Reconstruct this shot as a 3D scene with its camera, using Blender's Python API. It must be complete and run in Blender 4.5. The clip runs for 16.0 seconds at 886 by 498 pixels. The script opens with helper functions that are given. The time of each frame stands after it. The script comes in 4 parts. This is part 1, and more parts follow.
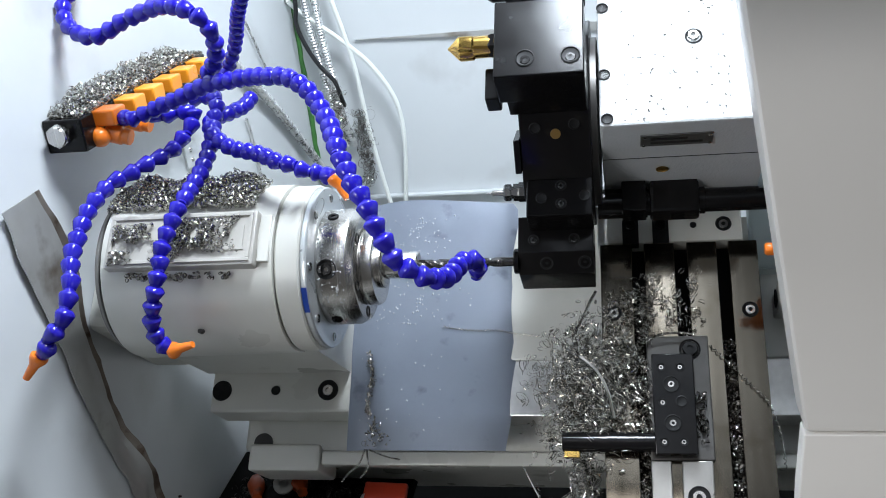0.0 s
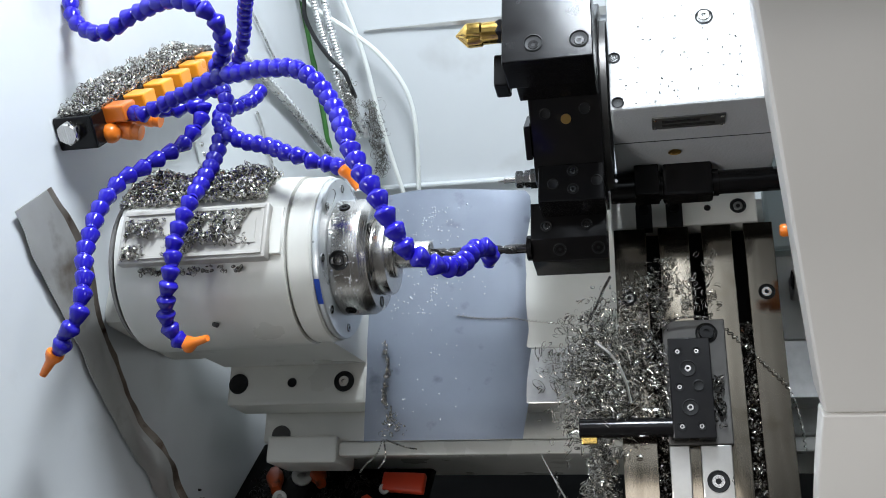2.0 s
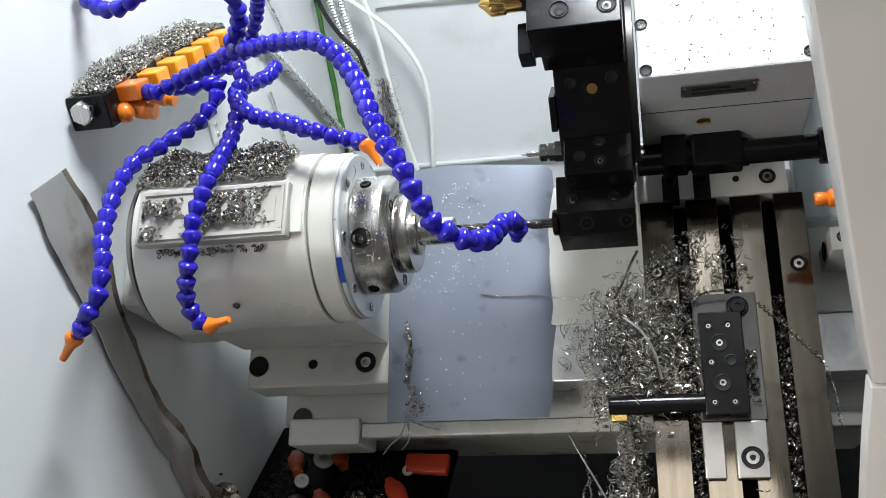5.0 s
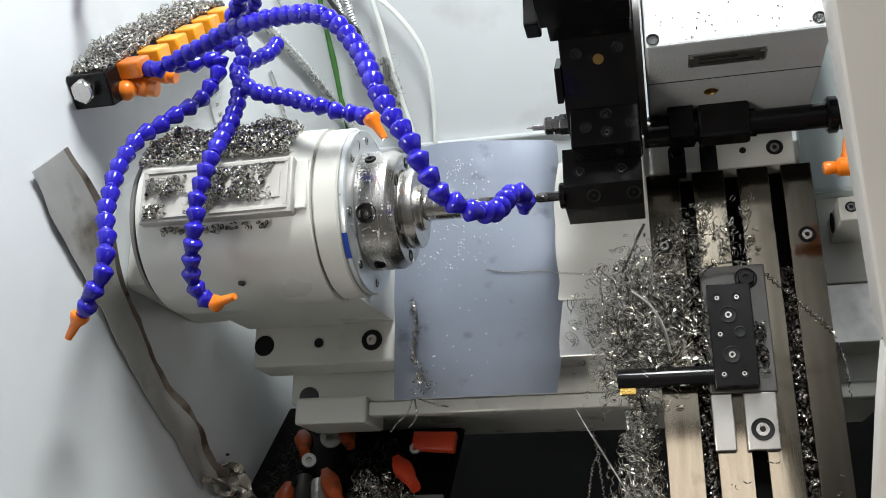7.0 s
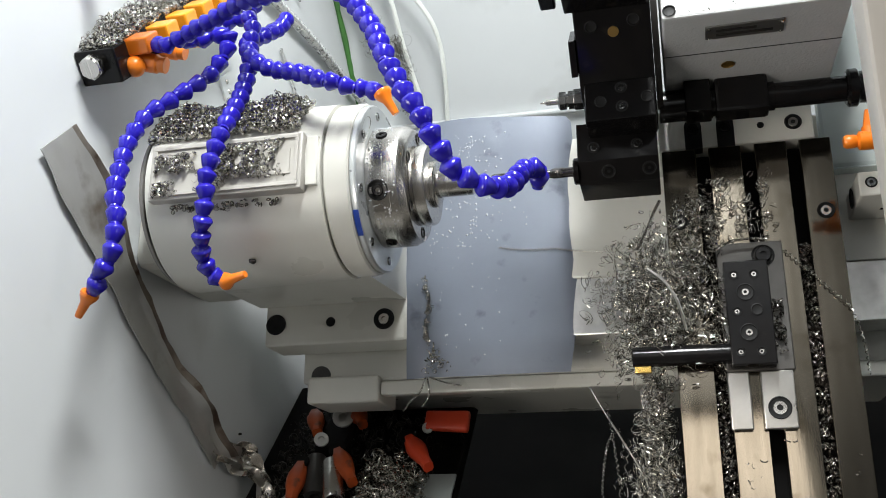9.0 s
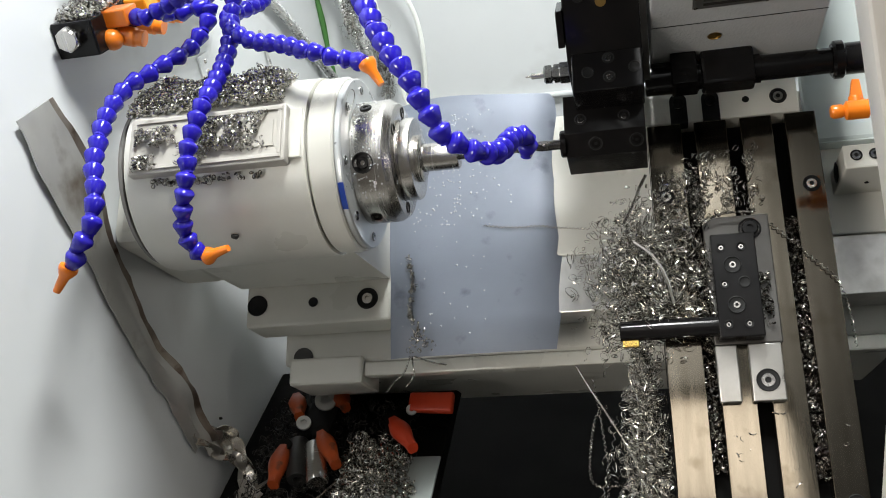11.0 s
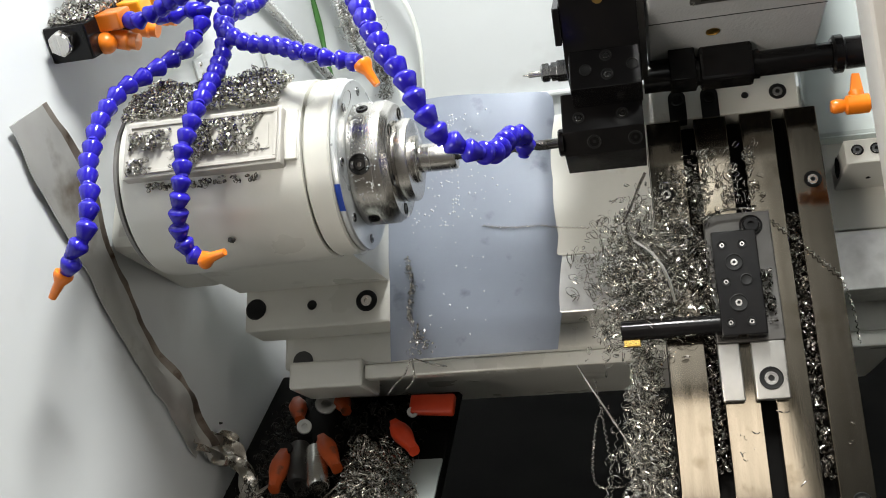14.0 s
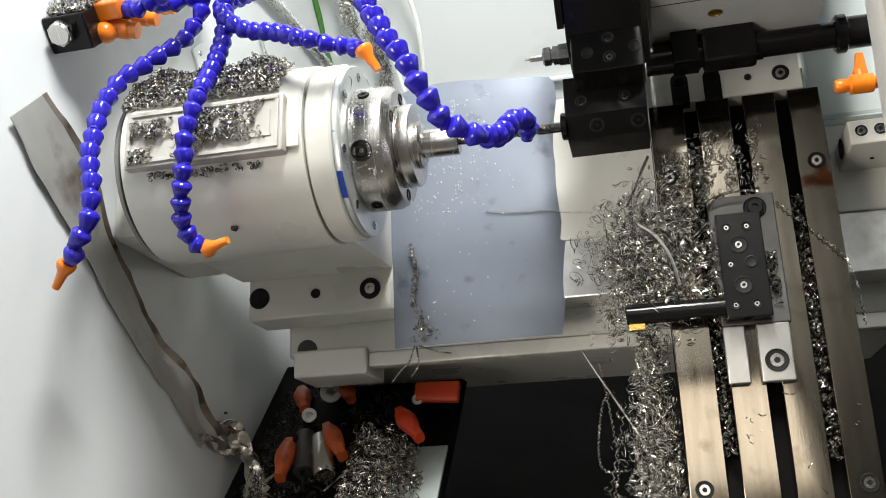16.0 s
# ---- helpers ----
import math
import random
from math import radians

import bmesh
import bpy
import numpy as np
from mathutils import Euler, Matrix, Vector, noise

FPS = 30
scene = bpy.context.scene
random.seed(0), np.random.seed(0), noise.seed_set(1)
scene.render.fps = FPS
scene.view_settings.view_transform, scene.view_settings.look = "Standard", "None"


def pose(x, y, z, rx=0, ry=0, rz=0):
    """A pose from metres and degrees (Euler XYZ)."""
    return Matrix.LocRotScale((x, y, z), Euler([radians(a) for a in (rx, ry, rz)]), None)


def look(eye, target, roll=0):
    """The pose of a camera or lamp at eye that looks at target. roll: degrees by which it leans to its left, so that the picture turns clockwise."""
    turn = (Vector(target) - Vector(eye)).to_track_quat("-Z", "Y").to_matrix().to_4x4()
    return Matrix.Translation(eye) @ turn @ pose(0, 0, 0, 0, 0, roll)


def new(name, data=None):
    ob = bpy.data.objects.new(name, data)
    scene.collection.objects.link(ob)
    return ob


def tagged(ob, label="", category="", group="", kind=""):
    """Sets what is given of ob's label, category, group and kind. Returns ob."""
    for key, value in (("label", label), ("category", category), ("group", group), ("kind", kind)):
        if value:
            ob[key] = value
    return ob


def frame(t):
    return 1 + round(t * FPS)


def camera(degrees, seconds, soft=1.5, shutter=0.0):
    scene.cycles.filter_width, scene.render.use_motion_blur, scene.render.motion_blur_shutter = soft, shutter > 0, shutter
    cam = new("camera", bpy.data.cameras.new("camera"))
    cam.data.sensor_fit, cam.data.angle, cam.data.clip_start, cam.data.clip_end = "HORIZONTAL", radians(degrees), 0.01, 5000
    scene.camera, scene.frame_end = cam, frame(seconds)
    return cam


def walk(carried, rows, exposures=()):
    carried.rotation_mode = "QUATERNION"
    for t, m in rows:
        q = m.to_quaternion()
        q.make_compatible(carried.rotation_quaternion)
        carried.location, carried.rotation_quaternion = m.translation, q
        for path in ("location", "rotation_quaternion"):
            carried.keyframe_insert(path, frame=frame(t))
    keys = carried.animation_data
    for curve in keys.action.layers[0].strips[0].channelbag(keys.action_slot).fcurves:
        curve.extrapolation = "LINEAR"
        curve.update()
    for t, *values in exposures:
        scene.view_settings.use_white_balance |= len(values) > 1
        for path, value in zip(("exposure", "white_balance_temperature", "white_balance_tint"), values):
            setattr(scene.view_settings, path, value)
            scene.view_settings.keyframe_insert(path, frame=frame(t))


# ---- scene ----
# The lathe's bed leans back by 45 degrees. Its own axes: x along the spindle, u up the bed, n out of it, from the spindle's axis.
cam = camera(50.23, 16.0, soft=0.95)
BED = pose(0, 0, 1.1, 45)
ROWS = [
    (0.0, 0.0000, 0.0000, 0.0000, 10.87, 21.81, -2.22),
    (0.5, -0.0024, 0.0043, -0.0002, 11.01, 21.65, -2.17),
    (1.0, 0.0016, 0.0061, -0.0004, 11.66, 21.43, -1.51),
    (1.5, 0.0027, 0.0063, -0.0009, 12.15, 21.18, -1.43),
    (2.0, 0.0022, 0.0039, -0.0005, 12.22, 21.20, -1.42),
    (2.5, -0.0024, 0.0077, -0.0020, 12.25, 21.18, -1.56),
    (3.0, -0.0023, 0.0122, -0.0044, 12.94, 20.49, -1.01),
    (3.5, -0.0070, 0.0195, -0.0000, 13.05, 20.35, -1.13),
    (4.0, -0.0103, 0.0205, 0.0013, 13.22, 20.06, -0.76),
    (6.5, -0.0207, 0.0203, -0.0050, 12.63, 20.40, -0.72),
    (7.0, -0.0218, 0.0264, -0.0064, 13.23, 19.29, -0.09),
    (7.5, -0.0226, 0.0310, -0.0060, 13.65, 18.86, -0.09),
    (8.0, -0.0234, 0.0324, -0.0065, 13.71, 18.52, -0.54),
    (8.5, -0.0233, 0.0316, -0.0065, 13.97, 18.61, -0.22),
    (9.0, -0.0240, 0.0365, -0.0070, 14.00, 18.19, -0.20),
    (11.5, -0.0385, 0.0510, -0.0258, 12.44, 18.15, 0.66),
    (12.0, -0.0386, 0.0528, -0.0261, 12.64, 18.21, 0.51),
    (12.5, -0.0385, 0.0539, -0.0253, 12.72, 18.10, 0.70),
    (13.0, -0.0387, 0.0509, -0.0255, 12.79, 18.11, 0.40),
    (13.5, -0.0365, 0.0542, -0.0228, 12.65, 18.21, 1.16),
    (14.0, -0.0365, 0.0554, -0.0211, 12.88, 18.18, 1.24),
    (14.5, -0.0355, 0.0536, -0.0208, 12.77, 18.32, 1.51),
    (15.0, -0.0360, 0.0538, -0.0212, 12.70, 18.36, 1.69),
    (15.5, -0.0366, 0.0552, -0.0225, 12.78, 18.07, 1.99),
    (16.0, -0.0390, 0.0581, -0.0239, 13.17, 17.61, 1.88),
]
walk(cam, [(t, BED @ pose(0.2, -0.294, 0.754, -90) @ pose(x, y, z, 90 + pitch, roll, yaw)) for t, x, y, z, yaw, pitch, roll in ROWS],
     [(0.0, 0.0, 6000, 10), (4.0, 0.0, 6350, 10), (9.0, 0.09, 6750, 10), (16.0, 0.33, 7000, 10)])

# ---- light ----
world = bpy.data.worlds.new("workshop_air")
scene.world = world
world.use_nodes = True
world.node_tree.nodes["Background"].inputs[0].default_value = (0.9, 0.95, 1.0, 1)
world.node_tree.nodes["Background"].inputs[1].default_value = 0.045


def area(name, eye, target, sx, sy, watts, colour):
    data = bpy.data.lights.new(name, "AREA")
    data.shape, data.size, data.size_y, data.energy, data.color = "RECTANGLE", sx, sy, watts, colour
    ob = new(name, data)
    ob.matrix_world = look(eye, target)
    return ob


area("work_light", (0.18, 0.03, 2.10), (0.0, 0.04, 1.1), 0.44, 0.12, 24.5, (0.92, 0.97, 1.0))
area("room_light", (0.4, -1.65, 3.1), (0.4, -0.6, 1.2), 2.2, 0.8, 19, (1.0, 0.97, 0.93))
area("room_light", (-1.5, -2.3, 1.95), (0.2, 0.0, 1.1), 0.9, 0.7, 35, (1.0, 0.96, 0.90))
area("room_light", (2.85, -1.95, 2.05), (0.3, -0.4, 1.15), 0.5, 0.5, 9, (1.0, 0.97, 0.93))


# ---- materials ----
def material(name, colour, rough=0.5, metal=0.0, second=None, scale=40.0, mix=0.5, bump=0.0, bump_scale=300.0, coat=0.0, spots=None, stretch=None, turned=0.0):
    m = bpy.data.materials.new(name)
    m.use_nodes = True
    nt = m.node_tree
    b = nt.nodes["Principled BSDF"]
    b.inputs["Roughness"].default_value, b.inputs["Metallic"].default_value = rough, metal
    b.inputs["Coat Weight"].default_value = coat
    tc = nt.nodes.new("ShaderNodeTexCoord")
    n1 = nt.nodes.new("ShaderNodeTexNoise")
    n1.inputs["Scale"].default_value, n1.inputs["Detail"].default_value = scale, 6
    vec = tc.outputs["Object"]
    if stretch:
        mp = nt.nodes.new("ShaderNodeMapping")
        mp.inputs["Scale"].default_value = stretch
        nt.links.new(vec, mp.inputs["Vector"])
        vec = mp.outputs["Vector"]
    if turned:
        tg = nt.nodes.new("ShaderNodeTangent")
        tg.direction_type, tg.axis = "RADIAL", "X"
        b.inputs["Anisotropic"].default_value = turned
        nt.links.new(tg.outputs["Tangent"], b.inputs["Tangent"])
    nt.links.new(vec, n1.inputs["Vector"])
    ramp = nt.nodes.new("ShaderNodeValToRGB")
    second = second or tuple(c * 0.8 for c in colour)
    ramp.color_ramp.elements[0].position, ramp.color_ramp.elements[1].position = 0.5 - mix * 0.5, 0.5 + mix * 0.5
    ramp.color_ramp.elements[0].color, ramp.color_ramp.elements[1].color = (*second, 1), (*colour, 1)
    nt.links.new(n1.outputs["Fac"], ramp.inputs["Fac"])
    last = ramp.outputs["Color"]
    if spots:
        dark, sscale, edge = spots
        n3 = nt.nodes.new("ShaderNodeTexNoise")
        n3.inputs["Scale"].default_value, n3.inputs["Detail"].default_value = sscale, 8
        nt.links.new(tc.outputs["Object"], n3.inputs["Vector"])
        r3 = nt.nodes.new("ShaderNodeValToRGB")
        r3.color_ramp.elements[0].position, r3.color_ramp.elements[1].position = edge, edge + 0.12
        mx = nt.nodes.new("ShaderNodeMixRGB")
        nt.links.new(n3.outputs["Fac"], r3.inputs["Fac"])
        nt.links.new(r3.outputs["Color"], mx.inputs["Fac"])
        nt.links.new(last, mx.inputs["Color1"])
        mx.inputs["Color2"].default_value = (*dark, 1)
        last = mx.outputs["Color"]
    nt.links.new(last, b.inputs["Base Color"])
    rr = nt.nodes.new("ShaderNodeMapRange")
    rr.inputs["To Min"].default_value, rr.inputs["To Max"].default_value = max(0.02, rough - 0.1), min(1, rough + 0.1)
    nt.links.new(n1.outputs["Fac"], rr.inputs["Value"])
    nt.links.new(rr.outputs["Result"], b.inputs["Roughness"])
    if bump:
        n2 = nt.nodes.new("ShaderNodeTexNoise")
        n2.inputs["Scale"].default_value, n2.inputs["Detail"].default_value = bump_scale, 4
        nt.links.new(vec, n2.inputs["Vector"])
        bp = nt.nodes.new("ShaderNodeBump")
        bp.inputs["Strength"].default_value, bp.inputs["Distance"].default_value = bump, 0.001
        nt.links.new(n2.outputs["Fac"], bp.inputs["Height"])
        nt.links.new(bp.outputs["Normal"], b.inputs["Normal"])
    return m


WHITE = material("white_sheet_paint", (0.65, 0.67, 0.68), 0.35, second=(0.595, 0.615, 0.625), scale=6, bump=0.05, bump_scale=60, spots=((0.53, 0.54, 0.54), 7, 0.60))
CREAM = material("cream_casting_paint", (0.66, 0.65, 0.60), 0.3, second=(0.57, 0.56, 0.51), scale=12, bump=0.12, bump_scale=140, spots=((0.36, 0.34, 0.30), 16, 0.63))
TEXTURED = material("textured_white_paint", (0.53, 0.54, 0.54), 0.35, second=(0.47, 0.48, 0.48), scale=30, bump=0.5, bump_scale=420)
BEIGE = material("beige_door_paint", (0.76, 0.735, 0.70), 0.3, second=(0.72, 0.70, 0.665), scale=5, bump=0.05, bump_scale=300)
BLACK = material("black_oxide_steel", (0.005, 0.005, 0.0055), 0.17, 0.0, second=(0.010, 0.009, 0.009), scale=40, bump=0.03, spots=((0.018, 0.016, 0.014), 60, 0.64))
BLACK.node_tree.nodes["Principled BSDF"].inputs["Specular IOR Level"].default_value = 0.2
STEEL = material("ground_steel", (0.62, 0.60, 0.57), 0.22, 1.0, second=(0.5, 0.48, 0.45), scale=60, bump=0.03)
TABLE = material("ground_table_steel", (0.22, 0.194, 0.155), 0.16, 0.97, second=(0.155, 0.134, 0.104), scale=14, bump=0.02, bump_scale=40, spots=((0.13, 0.11, 0.08), 30, 0.60), stretch=(12, 1, 1))
_t = TABLE.node_tree.nodes["Map Range"].inputs
_t["To Min"].default_value, _t["To Max"].default_value = 0.06, 0.14
DARK = material("dark_oily_steel", (0.03, 0.03, 0.03), 0.4, 0.5, second=(0.06, 0.055, 0.05), scale=30)
SHEET = material("blue_grey_spring_steel", (0.33, 0.365, 0.435), 0.42, 0.25, second=(0.25, 0.28, 0.34), scale=9, bump=0.2, bump_scale=14, spots=((0.17, 0.19, 0.235), 30, 0.62))
BLUE = material("blue_hose_plastic", (0.020, 0.013, 0.40), 0.2, second=(0.015, 0.009, 0.32), scale=30)
ORANGE = material("orange_plastic", (0.85, 0.22, 0.015), 0.3, second=(0.75, 0.17, 0.01), scale=30, coat=0.3)
AMBER = material("amber_orange_plastic", (0.92, 0.36, 0.02), 0.3, second=(0.82, 0.28, 0.012), scale=30, coat=0.3)
RED = material("red_orange_plastic", (0.50, 0.045, 0.012), 0.35, second=(0.38, 0.03, 0.01), scale=30)
GOLD = material("titanium_nitride_gold", (0.80, 0.55, 0.16), 0.22, 1.0, second=(0.7, 0.45, 0.12), scale=60)
CHIP = material("steel_chips", (0.78, 0.75, 0.69), 0.2, 1.0, second=(0.20, 0.19, 0.17), scale=260, mix=0.3)
STRIP = material("bent_strip_steel", (0.62, 0.62, 0.60), 0.36, 0.6, second=(0.42, 0.41, 0.39), scale=14, bump=0.4, bump_scale=22, spots=((0.20, 0.165, 0.13), 11, 0.58))
RUSTY = material("rusty_bent_edge_steel", (0.36, 0.32, 0.28), 0.35, 0.8, second=(0.16, 0.115, 0.085), scale=45, bump=0.2, bump_scale=120, spots=((0.10, 0.06, 0.04), 60, 0.58))
MUCK = material("oily_muck", (0.05, 0.047, 0.042), 0.3, 0.6, second=(0.015, 0.014, 0.013), scale=60)
PIT = material("oily_black_shade", (0.003, 0.003, 0.003), 0.6, second=(0.007, 0.0065, 0.006), scale=12, bump=0.1, bump_scale=60)
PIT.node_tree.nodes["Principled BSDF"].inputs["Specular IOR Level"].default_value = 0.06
CONCRETE = material("grey_floor_paint", (0.32, 0.32, 0.31), 0.5, second=(0.25, 0.25, 0.24), scale=4)
PLASTER = material("room_wall_paint", (0.74, 0.72, 0.69), 0.7, second=(0.66, 0.64, 0.61), scale=3)
TUBE = material("white_nylon_tube", (0.80, 0.82, 0.78), 0.3, second=(0.72, 0.74, 0.70), scale=30)
GREEN = material("green_sealant", (0.06, 0.20, 0.04), 0.5, second=(0.04, 0.14, 0.03), scale=60)
BRASS = material("brass_plug", (0.55, 0.36, 0.12), 0.35, 1.0)
PLATE = material("nameplate_steel", (0.30, 0.30, 0.29), 0.35, 0.9, scale=90)

STEEL_BRUSHED = material("scraped_bright_steel", (0.72, 0.71, 0.69), 0.35, 0.9, second=(0.55, 0.54, 0.52), scale=90, bump=0.1, bump_scale=260)
TURNED = material("turned_bright_steel", (0.60, 0.58, 0.55), 0.24, 1.0, second=(0.52, 0.50, 0.47), scale=30, bump=0.05, bump_scale=60, stretch=(40, 1, 1), turned=0.7)
FLANGE = material("painted_flange_grey", (0.60, 0.62, 0.62), 0.3, 0.5, second=(0.5, 0.52, 0.53), scale=50)
COVER = material("grimy_cover_paint", (0.52, 0.50, 0.46), 0.45, second=(0.40, 0.38, 0.345), scale=25, bump=0.15, bump_scale=200, spots=((0.25, 0.23, 0.20), 26, 0.58))
HOLE = material("hole_shade_black", (0.006, 0.006, 0.006), 0.5, 0.0, second=(0.014, 0.014, 0.014), scale=90)
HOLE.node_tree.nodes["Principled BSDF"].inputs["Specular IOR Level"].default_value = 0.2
DRILL = material("steam_oxide_drill_steel", (0.16, 0.15, 0.15), 0.22, 0.95, second=(0.08, 0.08, 0.08), scale=80)
CHROME = material("polished_chrome_steel", (0.75, 0.75, 0.75), 0.12, 1.0, second=(0.6, 0.6, 0.6), scale=80)
POSTBASE = material("grey_ground_post_steel", (0.12, 0.115, 0.11), 0.5, 0.7, second=(0.07, 0.065, 0.06), scale=30)
CLAMPSTEEL = material("ground_clamp_steel", (0.46, 0.45, 0.43), 0.3, 0.9, second=(0.34, 0.33, 0.31), scale=40, bump=0.05)
ADDED_LINER = material("added_dark_liner", (0.03, 0.031, 0.032), 0.5, second=(0.024, 0.025, 0.026), scale=8)
UNSEEN_DARK = material("unseen_dark_grey", (0.035, 0.036, 0.038), 0.5, second=(0.028, 0.029, 0.03), scale=8)
GREYGREEN = material("grey_green_paint", (0.40, 0.44, 0.43), 0.45, second=(0.34, 0.375, 0.365), scale=12, bump=0.05)
CONDUIT = material("braided_conduit_steel", (0.80, 0.80, 0.79), 0.28, 0.75, second=(0.52, 0.52, 0.52), scale=120)
RUBBER = material("black_cable_rubber", (0.015, 0.015, 0.016), 0.4)
DARKCHIP = material("oily_dark_chips", (0.34, 0.32, 0.29), 0.25, 1.0, second=(0.12, 0.11, 0.10), scale=160)
FOIL = material("crumpled_bright_foil", (0.66, 0.63, 0.58), 0.26, 0.9, second=(0.48, 0.44, 0.38), scale=30, bump=0.5, bump_scale=60)
REAR_SHADE = material("rear_edge_shade", (0.17, 0.165, 0.155), 0.5, second=(0.18, 0.17, 0.16), scale=50)
MARKBLUE = material("blue_paint_mark", (0.05, 0.14, 0.62), 0.3, second=(0.04, 0.10, 0.5), scale=60)
NUTSTEEL = material("polished_nut_steel", (0.46, 0.46, 0.46), 0.2, 1.0, second=(0.28, 0.28, 0.28), scale=80)
WIRE = material("bright_wire", (0.72, 0.68, 0.62), 0.25, 1.0)
ORANGERED = material("dim_dirty_orange_plastic", (0.42, 0.07, 0.012), 0.4, second=(0.22, 0.035, 0.008), scale=40, spots=((0.06, 0.03, 0.02), 60, 0.62))
WATER = bpy.data.materials.new("clear_coolant")
WATER.use_nodes = True
_w = WATER.node_tree.nodes["Principled BSDF"]
_w.inputs["Base Color"].default_value, _w.inputs["Roughness"].default_value = (0.95, 0.97, 1.0, 1), 0.06
_w.inputs["Transmission Weight"].default_value, _w.inputs["IOR"].default_value = 0.45, 1.4


# ---- mesh helpers ----
def bx(bm, x0, x1, y0, y1, z0, z1, bevel=0.0, m=None, seg=2):
    g = bmesh.ops.create_cube(bm, size=1.0, matrix=Matrix.Translation(((x0 + x1) / 2, (y0 + y1) / 2, (z0 + z1) / 2)) @ Matrix.Diagonal((x1 - x0, y1 - y0, z1 - z0, 1)))
    vs = g["verts"]
    if bevel:
        es = list({e for v in vs for e in v.link_edges})
        r = bmesh.ops.bevel(bm, geom=es, offset=bevel, segments=seg, affect="EDGES", profile=0.5)
        vs = list({v for f in r["faces"] for v in f.verts} | {v for v in vs if v.is_valid})
    if m is not None:
        bmesh.ops.transform(bm, matrix=m, verts=vs)
    return vs


def cyl(bm, p0, p1, r0, r1=None, seg=20):
    p0, p1 = Vector(p0), Vector(p1)
    r1 = r0 if r1 is None else r1
    d = p1 - p0
    m = Matrix.Translation((p0 + p1) / 2) @ d.to_track_quat("Z", "Y").to_matrix().to_4x4()
    return bmesh.ops.create_cone(bm, cap_ends=True, segments=seg, radius1=r0, radius2=r1, depth=d.length, matrix=m)["verts"]


def rev(bm, profile, seg=40, m=None, smooth=True):
    """A turned body round the x axis from (x, radius) pairs."""
    m = m or Matrix()
    rings = []
    for x, r in profile:
        rings.append([bm.verts.new(m @ Vector((x, r * math.cos(2 * math.pi * k / seg), r * math.sin(2 * math.pi * k / seg)))) for k in range(seg)])
    for a, b in zip(rings, rings[1:]):
        for k in range(seg):
            f = bm.faces.new((a[k], a[(k + 1) % seg], b[(k + 1) % seg], b[k]))
            f.smooth = smooth
    bm.faces.new(rings[0][::-1])
    bm.faces.new(rings[-1])


def tube(bm, pts, r, seg=8, caps=True):
    pts = [Vector(p) for p in pts]
    rings = []
    up = Vector((0.13, 0.31, 0.94))
    for i, p in enumerate(pts):
        d = (pts[min(i + 1, len(pts) - 1)] - pts[max(i - 1, 0)]).normalized()
        a = d.cross(up)
        if a.length < 1e-4:
            a = d.cross(Vector((1, 0, 0)))
        a.normalize()
        up = a.cross(d).normalized()
        ri = r[i] if isinstance(r, (list, tuple)) else r
        rings.append([bm.verts.new(p + a * (ri * math.cos(2 * math.pi * k / seg)) + up * (ri * math.sin(2 * math.pi * k / seg))) for k in range(seg)])
    for a, b in zip(rings, rings[1:]):
        for k in range(seg):
            bm.faces.new((a[k], a[(k + 1) % seg], b[(k + 1) % seg], b[k])).smooth = True
    if caps:
        bm.faces.new(rings[0][::-1])
        bm.faces.new(rings[-1])


def spline(pts, n):
    """n points evenly along a Catmull-Rom curve through pts."""
    p = [Vector(q) for q in pts]
    p = [2 * p[0] - p[1]] + p + [2 * p[-1] - p[-2]]
    out = []
    for i in range(1, len(p) - 2):
        for k in range(24):
            t = k / 24
            a, b, c, d = p[i - 1:i + 3]
            out.append(0.5 * (2 * b + (c - a) * t + (2 * a - 5 * b + 4 * c - d) * t * t + (3 * b - a - 3 * c + d) * t ** 3))
    out.append(p[-2])
    ln = [0.0]
    for a, b in zip(out, out[1:]):
        ln.append(ln[-1] + (b - a).length)
    res, j = [], 0
    for k in range(n):
        s = ln[-1] * k / (n - 1)
        while j < len(ln) - 2 and ln[j + 1] < s:
            j += 1
        w = (s - ln[j]) / max(1e-9, ln[j + 1] - ln[j])
        res.append(out[j].lerp(out[j + 1], w))
    return res


def finish(bm, name, mats, smooth_angle=None):
    bmesh.ops.recalc_face_normals(bm, faces=bm.faces)
    if smooth_angle == 35 and len(bm.faces) <= 130:
        smooth_angle = 20
    me = bpy.data.meshes.new(name)
    bm.to_mesh(me)
    bm.free()
    for m in (mats if isinstance(mats, (list, tuple)) else [mats]):
        me.materials.append(m)
    if smooth_angle is not None:
        for p in me.polygons:
            p.use_smooth = True
        me.set_sharp_from_angle(angle=radians(smooth_angle))
    return me


def part(name, bm, mat, parent, label="", m=None, angle=35):
    ob = new(name, finish(bm, name, mat, angle))
    ob.parent = parent
    if m is not None:
        ob.matrix_basis = m
    return tagged(ob, label)


def thing(name, m, label, category, group="", kind=""):
    ob = new(name)
    ob.empty_display_size = 0.02
    ob.matrix_world = m
    return tagged(ob, label, category, group, kind)


def solid(name, bm, mat, m, label, category, group="", kind="", angle=35):
    ob = new(name, finish(bm, name, mat, angle))
    ob.matrix_world = m
    return tagged(ob, label, category, group, kind)


def at(x, u, n, rx=0, ry=0, rz=0):
    return BED @ pose(x, u, n, rx, ry, rz)


def boxed(*a, **k):
    bm = bmesh.new()
    bx(bm, *a, **k)
    return bm


